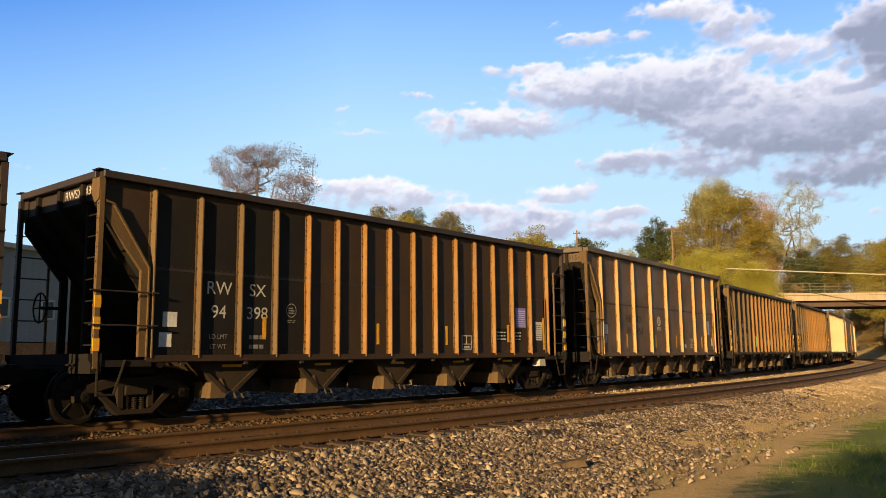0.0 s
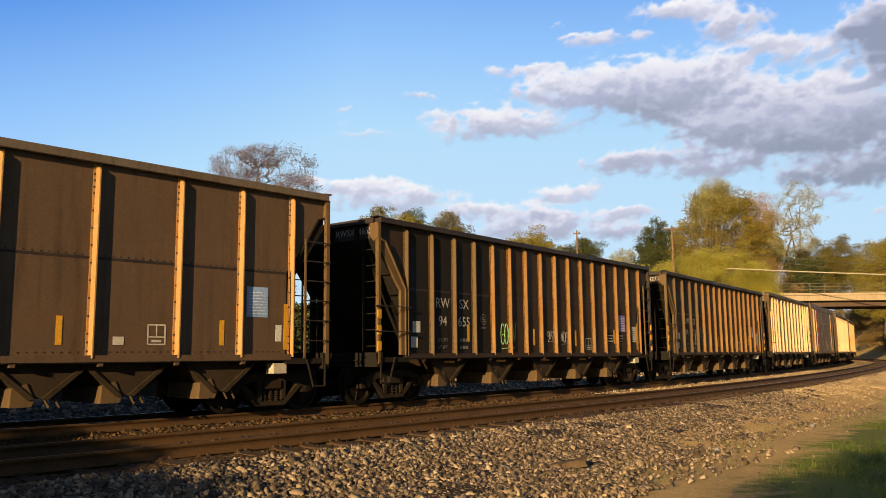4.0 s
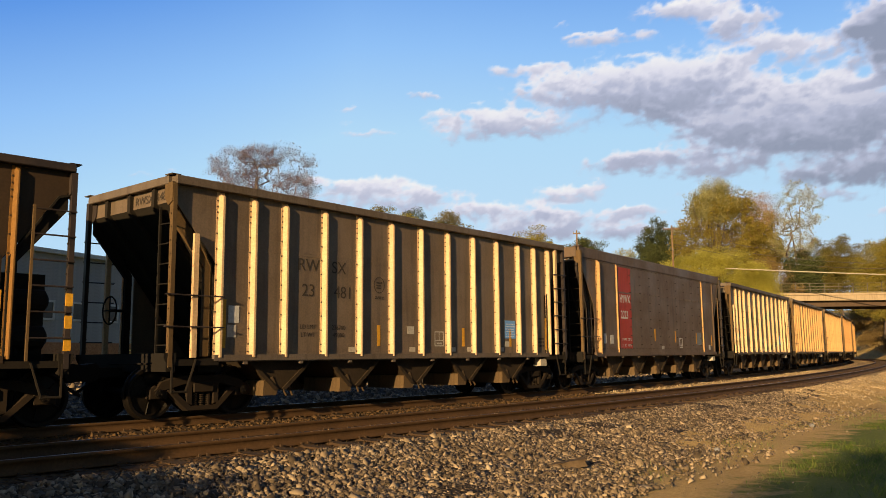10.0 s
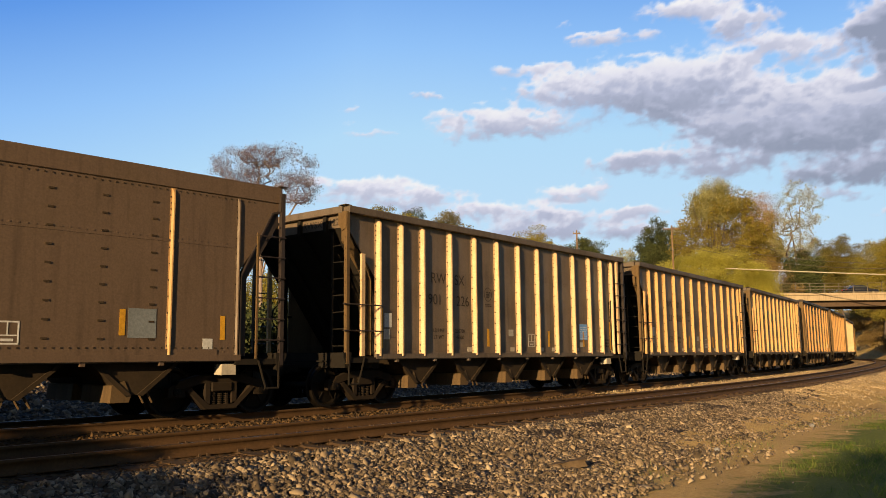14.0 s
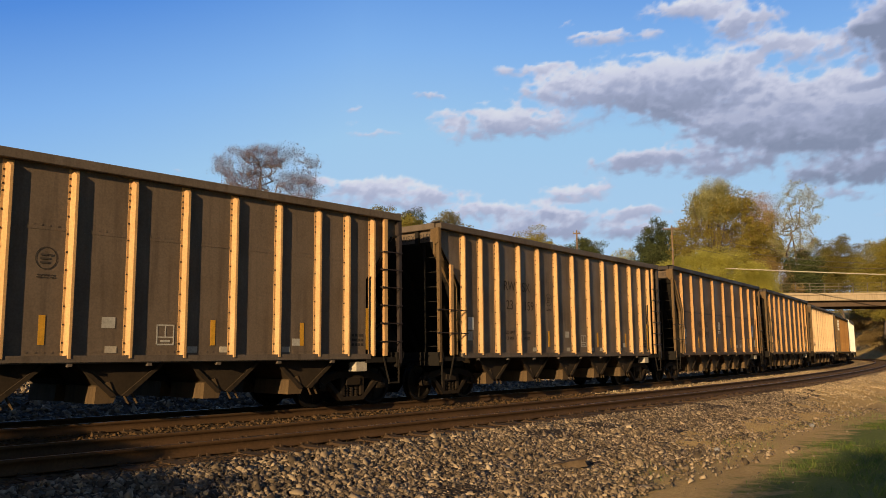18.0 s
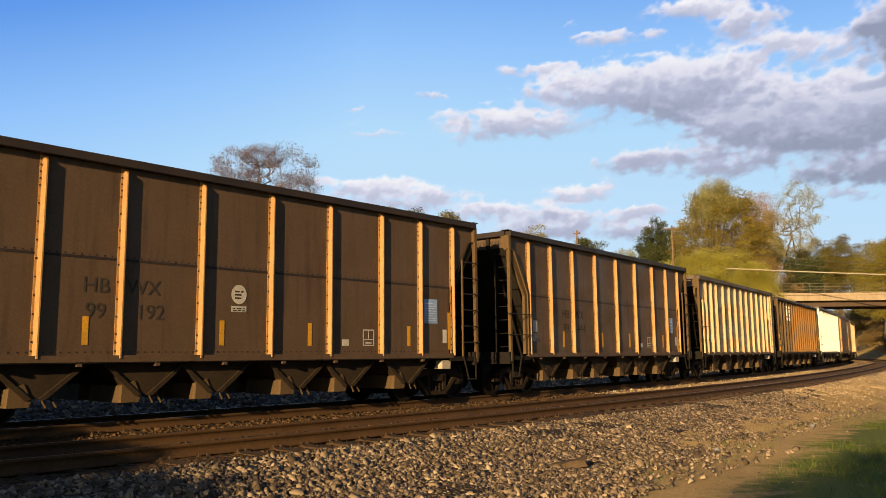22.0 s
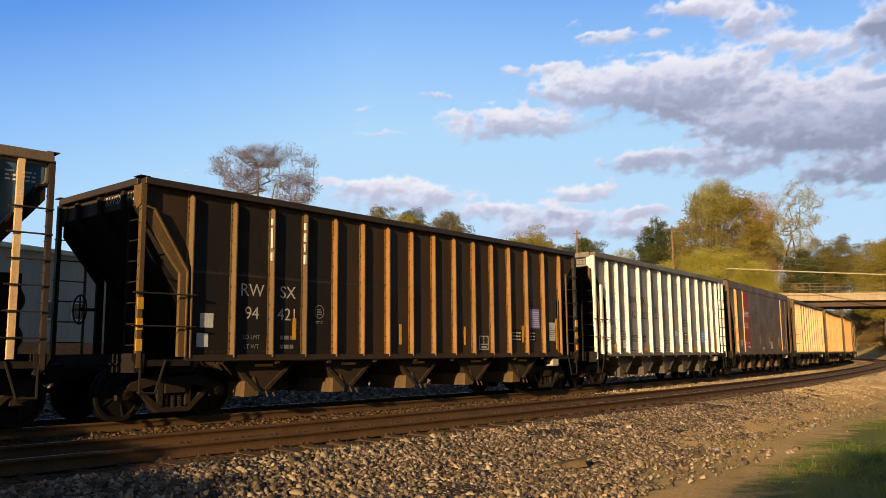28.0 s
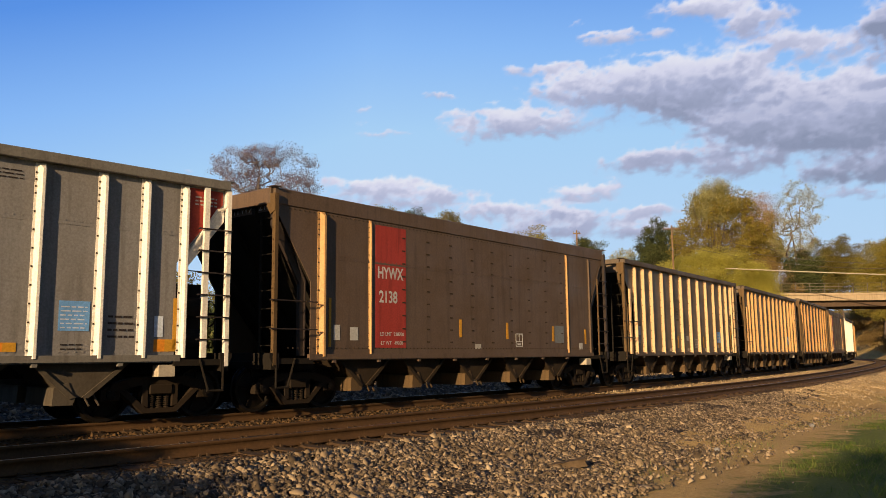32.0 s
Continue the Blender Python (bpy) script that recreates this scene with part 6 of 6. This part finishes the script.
def sedan(label, paint):
    """A saloon car, its nose towards +x, origin on the road under its middle."""
    car = new("sedan")
    tagged(car, label, "car", "cars on the bridge")
    bm = bmesh.new()
    prism(bm, [(-2.25, 0.35), (-2.28, 0.80), (-2.05, 0.95), (-1.30, 1.00), (0.75, 0.96), (1.95, 0.82), (2.28, 0.62), (2.30, 0.35)], -0.86, 0.86)
    bmesh.ops.bevel(bm, geom=list(bm.edges), offset=0.05, segments=2, affect="EDGES")
    part("body", bm, paint, car)
    bm = bmesh.new()
    prism(bm, [(-1.62, 0.97), (-1.0, 1.40), (-0.55, 1.46), (0.15, 1.44), (1.05, 0.96)], -0.74, 0.74)
    bmesh.ops.bevel(bm, geom=list(bm.edges), offset=0.06, segments=2, affect="EDGES")
    cabin = part("cabin", bm, paint, car)
    for y0, y1 in ((-0.755, -0.742), (0.742, 0.755)):
        for pts in ([(-1.30, 1.02), (-0.88, 1.34), (-0.35, 1.38), (-0.35, 1.02)], [(-0.27, 1.02), (-0.27, 1.38), (0.12, 1.36), (0.80, 1.02)]):
            bm = bmesh.new()
            prism(bm, pts, y0, y1)
            part("side_window", bm, "glass_dark", cabin)
    for x in (-1.38, 1.38):
        for s in (-1, 1):
            bm = bmesh.new()
            lathe(bm, [(0.20, s * 0.66), (0.31, s * 0.67), (0.33, s * 0.72), (0.33, s * 0.84), (0.31, s * 0.88), (0.21, s * 0.88)], 20)
            w = part("wheel", bm, "tyre", car)
            w.matrix_basis = pose(x, 0, 0.33)
            bm = bmesh.new()
            lathe(bm, [(0.20, s * 0.87), (0.20, s * 0.885), (0.05, s * 0.90)], 16)
            part("rim", bm, "galv", w)
    for s in (-1, 1):
        bm = bmesh.new()
        box(bm, 2.18, 2.31, s * 0.62 - 0.14, s * 0.62 + 0.14, 0.58, 0.70)
        part("headlight", bm, "white", car)
        bm = bmesh.new()
        box(bm, -2.30, -2.22, s * 0.64 - 0.14, s * 0.64 + 0.14, 0.70, 0.84)
        part("tail_light", bm, "red_paint", car)
    return car


M["tyre"] = plain("tyre", (0.015, 0.015, 0.015), 0.9)
M["dark_gloss"] = plain("dark_gloss", (0.012, 0.012, 0.016), 0.25)
M["navy_gloss"] = plain("navy_gloss", (0.014, 0.016, 0.03), 0.25)
M["glass_dark"] = plain("glass_dark", (0.03, 0.035, 0.045), 0.1)
SEDANS = [(sedan("dark saloon car driving over the bridge", "dark_gloss"), 30.0, 56.6), (sedan("dark blue saloon car driving over the bridge", "navy_gloss"), 14.0, 59.5)]


# ---- poles and wires ----
def make_pole(x, y, h, label, arm=1.2):
    p = new("utility_pole")
    z = float(height_at(np.array(x), np.array(y)))
    p.location = (x, y, z)
    tagged(p, label, "utility pole", "poles along the road")
    bm = bmesh.new()
    rod(bm, (0, 0, 0), (0, 0, h), 0.17, 8, 0.11)
    part("pole", bm, "pole_wood", p)
    bm = bmesh.new()
    box(bm, -arm, arm, -0.06, 0.06, h - 0.55, h - 0.4)
    part("crossarm", bm, "pole_wood", p)
    for dx in (-arm + 0.1, 0.3, arm - 0.1):
        bm = bmesh.new()
        rod(bm, (dx, 0, h - 0.4), (dx, 0, h - 0.18), 0.05, 6)
        part("insulator", bm, "galv", p)
    return z + h


def make_wire(p, q, sag, mat="wire", r=0.03, label="thin dark overhead wire"):
    bm = bmesh.new()
    rings = []
    pts = [Vector(p).lerp(Vector(q), i / 16) - Vector((0, 0, sag * 4 * (i / 16) * (1 - i / 16))) for i in range(17)]
    for c in pts:
        rings.append([bm.verts.new(c + Vector(d) * r) for d in ((0, 1, 0), (0, 0, 1), (0, -1, 0), (0, 0, -1))])
    for a, b in zip(rings, rings[1:]):
        for i in range(4):
            bm.faces.new((a[i], a[(i + 1) % 4], b[(i + 1) % 4], b[i]))
    bm2 = finish(bm, "overhead_wire")
    bm2.materials.append(M[mat])
    tagged(new("overhead_wire", bm2), label, "wire", "overhead wires")


make_pole(19.8, 118.0, 20.0, "wooden utility pole with a crossarm behind the trees", 0.55)
make_pole(31.0, 108.0, 19.0, "weathered wooden utility pole among the trees")
for dz in (0.0, 0.9, 1.7):
    make_wire((31.0, 108, 17.6 - dz), (85, 126, 17.0 - dz), 2.2)
make_wire((38.0, 108.0, 12.5), (66.0, 95.0, 9.7), 0.1, "pale_cable", 0.06, "pale sagging overhead cable")


# ---- the building behind the line ----
def make_house():
    hs = new("building")
    hs.matrix_basis = pose(-20.0, 40.0, -0.65, 0, 0, 68)
    tagged(hs, "pale grey building with small white-framed windows and brick base", "building")
    bm = bmesh.new()
    box(bm, -9, 9, 0, 9, 2.6, 7.05)
    wall = part("wall", bm, "siding", hs, "pale grey lapped siding")
    bm = bmesh.new()
    prism_x(bm, [(0.0, 0.0), (-0.03, 0.0), (-0.008, 0.185), (0.0, 0.185)], -9, 9)
    lap = finish(bm, "siding_board")
    for i in range(24):
        part("siding_board", lap, "siding", wall).matrix_basis = pose(0, -0.001, 2.6 + i * 0.185)
    bm = bmesh.new()
    box(bm, -9.03, 9.03, -0.05, 9.03, 0, 2.6)
    part("brick_base", bm, "brick", hs, "orange-brown brick base")
    bm = bmesh.new()
    box(bm, -9.3, 9.3, -0.3, 9.3, 7.05, 7.25)
    part("eave", bm, "white", hs)
    bm = bmesh.new()
    prism_x(bm, [(-0.3, 7.26), (9.3, 7.26), (4.5, 7.9)], -9.3, 9.3)
    part("roof", bm, "rim_grey", hs)
    for x in (-7.0, -4.6, -2.2, 0.4, 2.3, 4.7, 7.1):
        bm = bmesh.new()
        for a, b, c, d in ((-0.42, -0.32, 0, 0.9), (0.32, 0.42, 0, 0.9), (-0.42, 0.42, -0.05, 0.05), (-0.42, 0.42, 0.85, 0.95)):
            box(bm, x + a, x + b, -0.10, 0.0, 3.75 + c, 3.75 + d)
        w = part("window", bm, "white", hs)
        bm = bmesh.new()
        box(bm, x - 0.32, x + 0.32, -0.06, -0.04, 3.8, 4.6)
        part("pane", bm, "glass_dark", w)


M["siding"] = plain("siding", (0.30, 0.305, 0.325), 0.7, 0, 8, 0.1)
M["brick"] = plain("brick", (0.34, 0.17, 0.09), 0.9, 0, 12, 0.35)
make_house()


# ---- what moves ----
def car_pose(front, h):
    c = front + h
    a, b = on_line(c - h + TRUCK_IN), on_line(c + h - TRUCK_IN)
    d = b - a
    return Matrix.Translation((a + b) / 2) @ Matrix.Rotation(math.atan2(d[1], d[0]), 4, "Z") @ Matrix.Rotation(-math.atan2(d[2], math.hypot(d[0], d[1])), 4, "Y")


def motions():
    for car, h, front in TRAIN:
        walk(car, [(t, car_pose(front - gone(t), h)) for t in [i * 1.0 for i in range(33)]])
    turns = [(i / 10, gone(i / 10) / 0.457) for i in range(0, 321)]
    for w in WHEELSETS:
        at = w.matrix_basis.translation.copy()
        walk(w, [(t, Matrix.Translation(at) @ Matrix.Rotation(-a, 4, "Y")) for t, a in turns])
    for car, t0, x0 in SEDANS:
        walk(car, [(t, pose(x0 + 8.7 * (t - t0), 115.0, 9.205)) for t in (0.0, 32.0)])
    sway = ((0, 0.0), (2, 0.1), (5.5, 0.2), (7.5, 0.5), (9, -0.2), (12, -0.1), (14.5, 0.6), (17, 1.0), (18.5, 1.3), (19.5, 1.7), (20.5, 1.0), (21.5, 0.2), (22.8, 1.2), (24, 0.3), (25.5, 0.1), (27.5, 0.4), (28.5, 0.1), (29.5, 0.6), (30.5, 0.1), (32, 0.5))
    at = BUD_TREE.matrix_basis.translation.copy()
    walk(BUD_TREE, [(t, Matrix.Translation(at) @ Matrix.Rotation(radians(0.8 * a), 4, "Y")) for t, a in sway])
    walk(CLOUDS, [(0.0, pose(0, 0, 0, 0, 0, 0.0)), (32.0, pose(0, 0, 0, 0, 0, -1.6))])


motions()
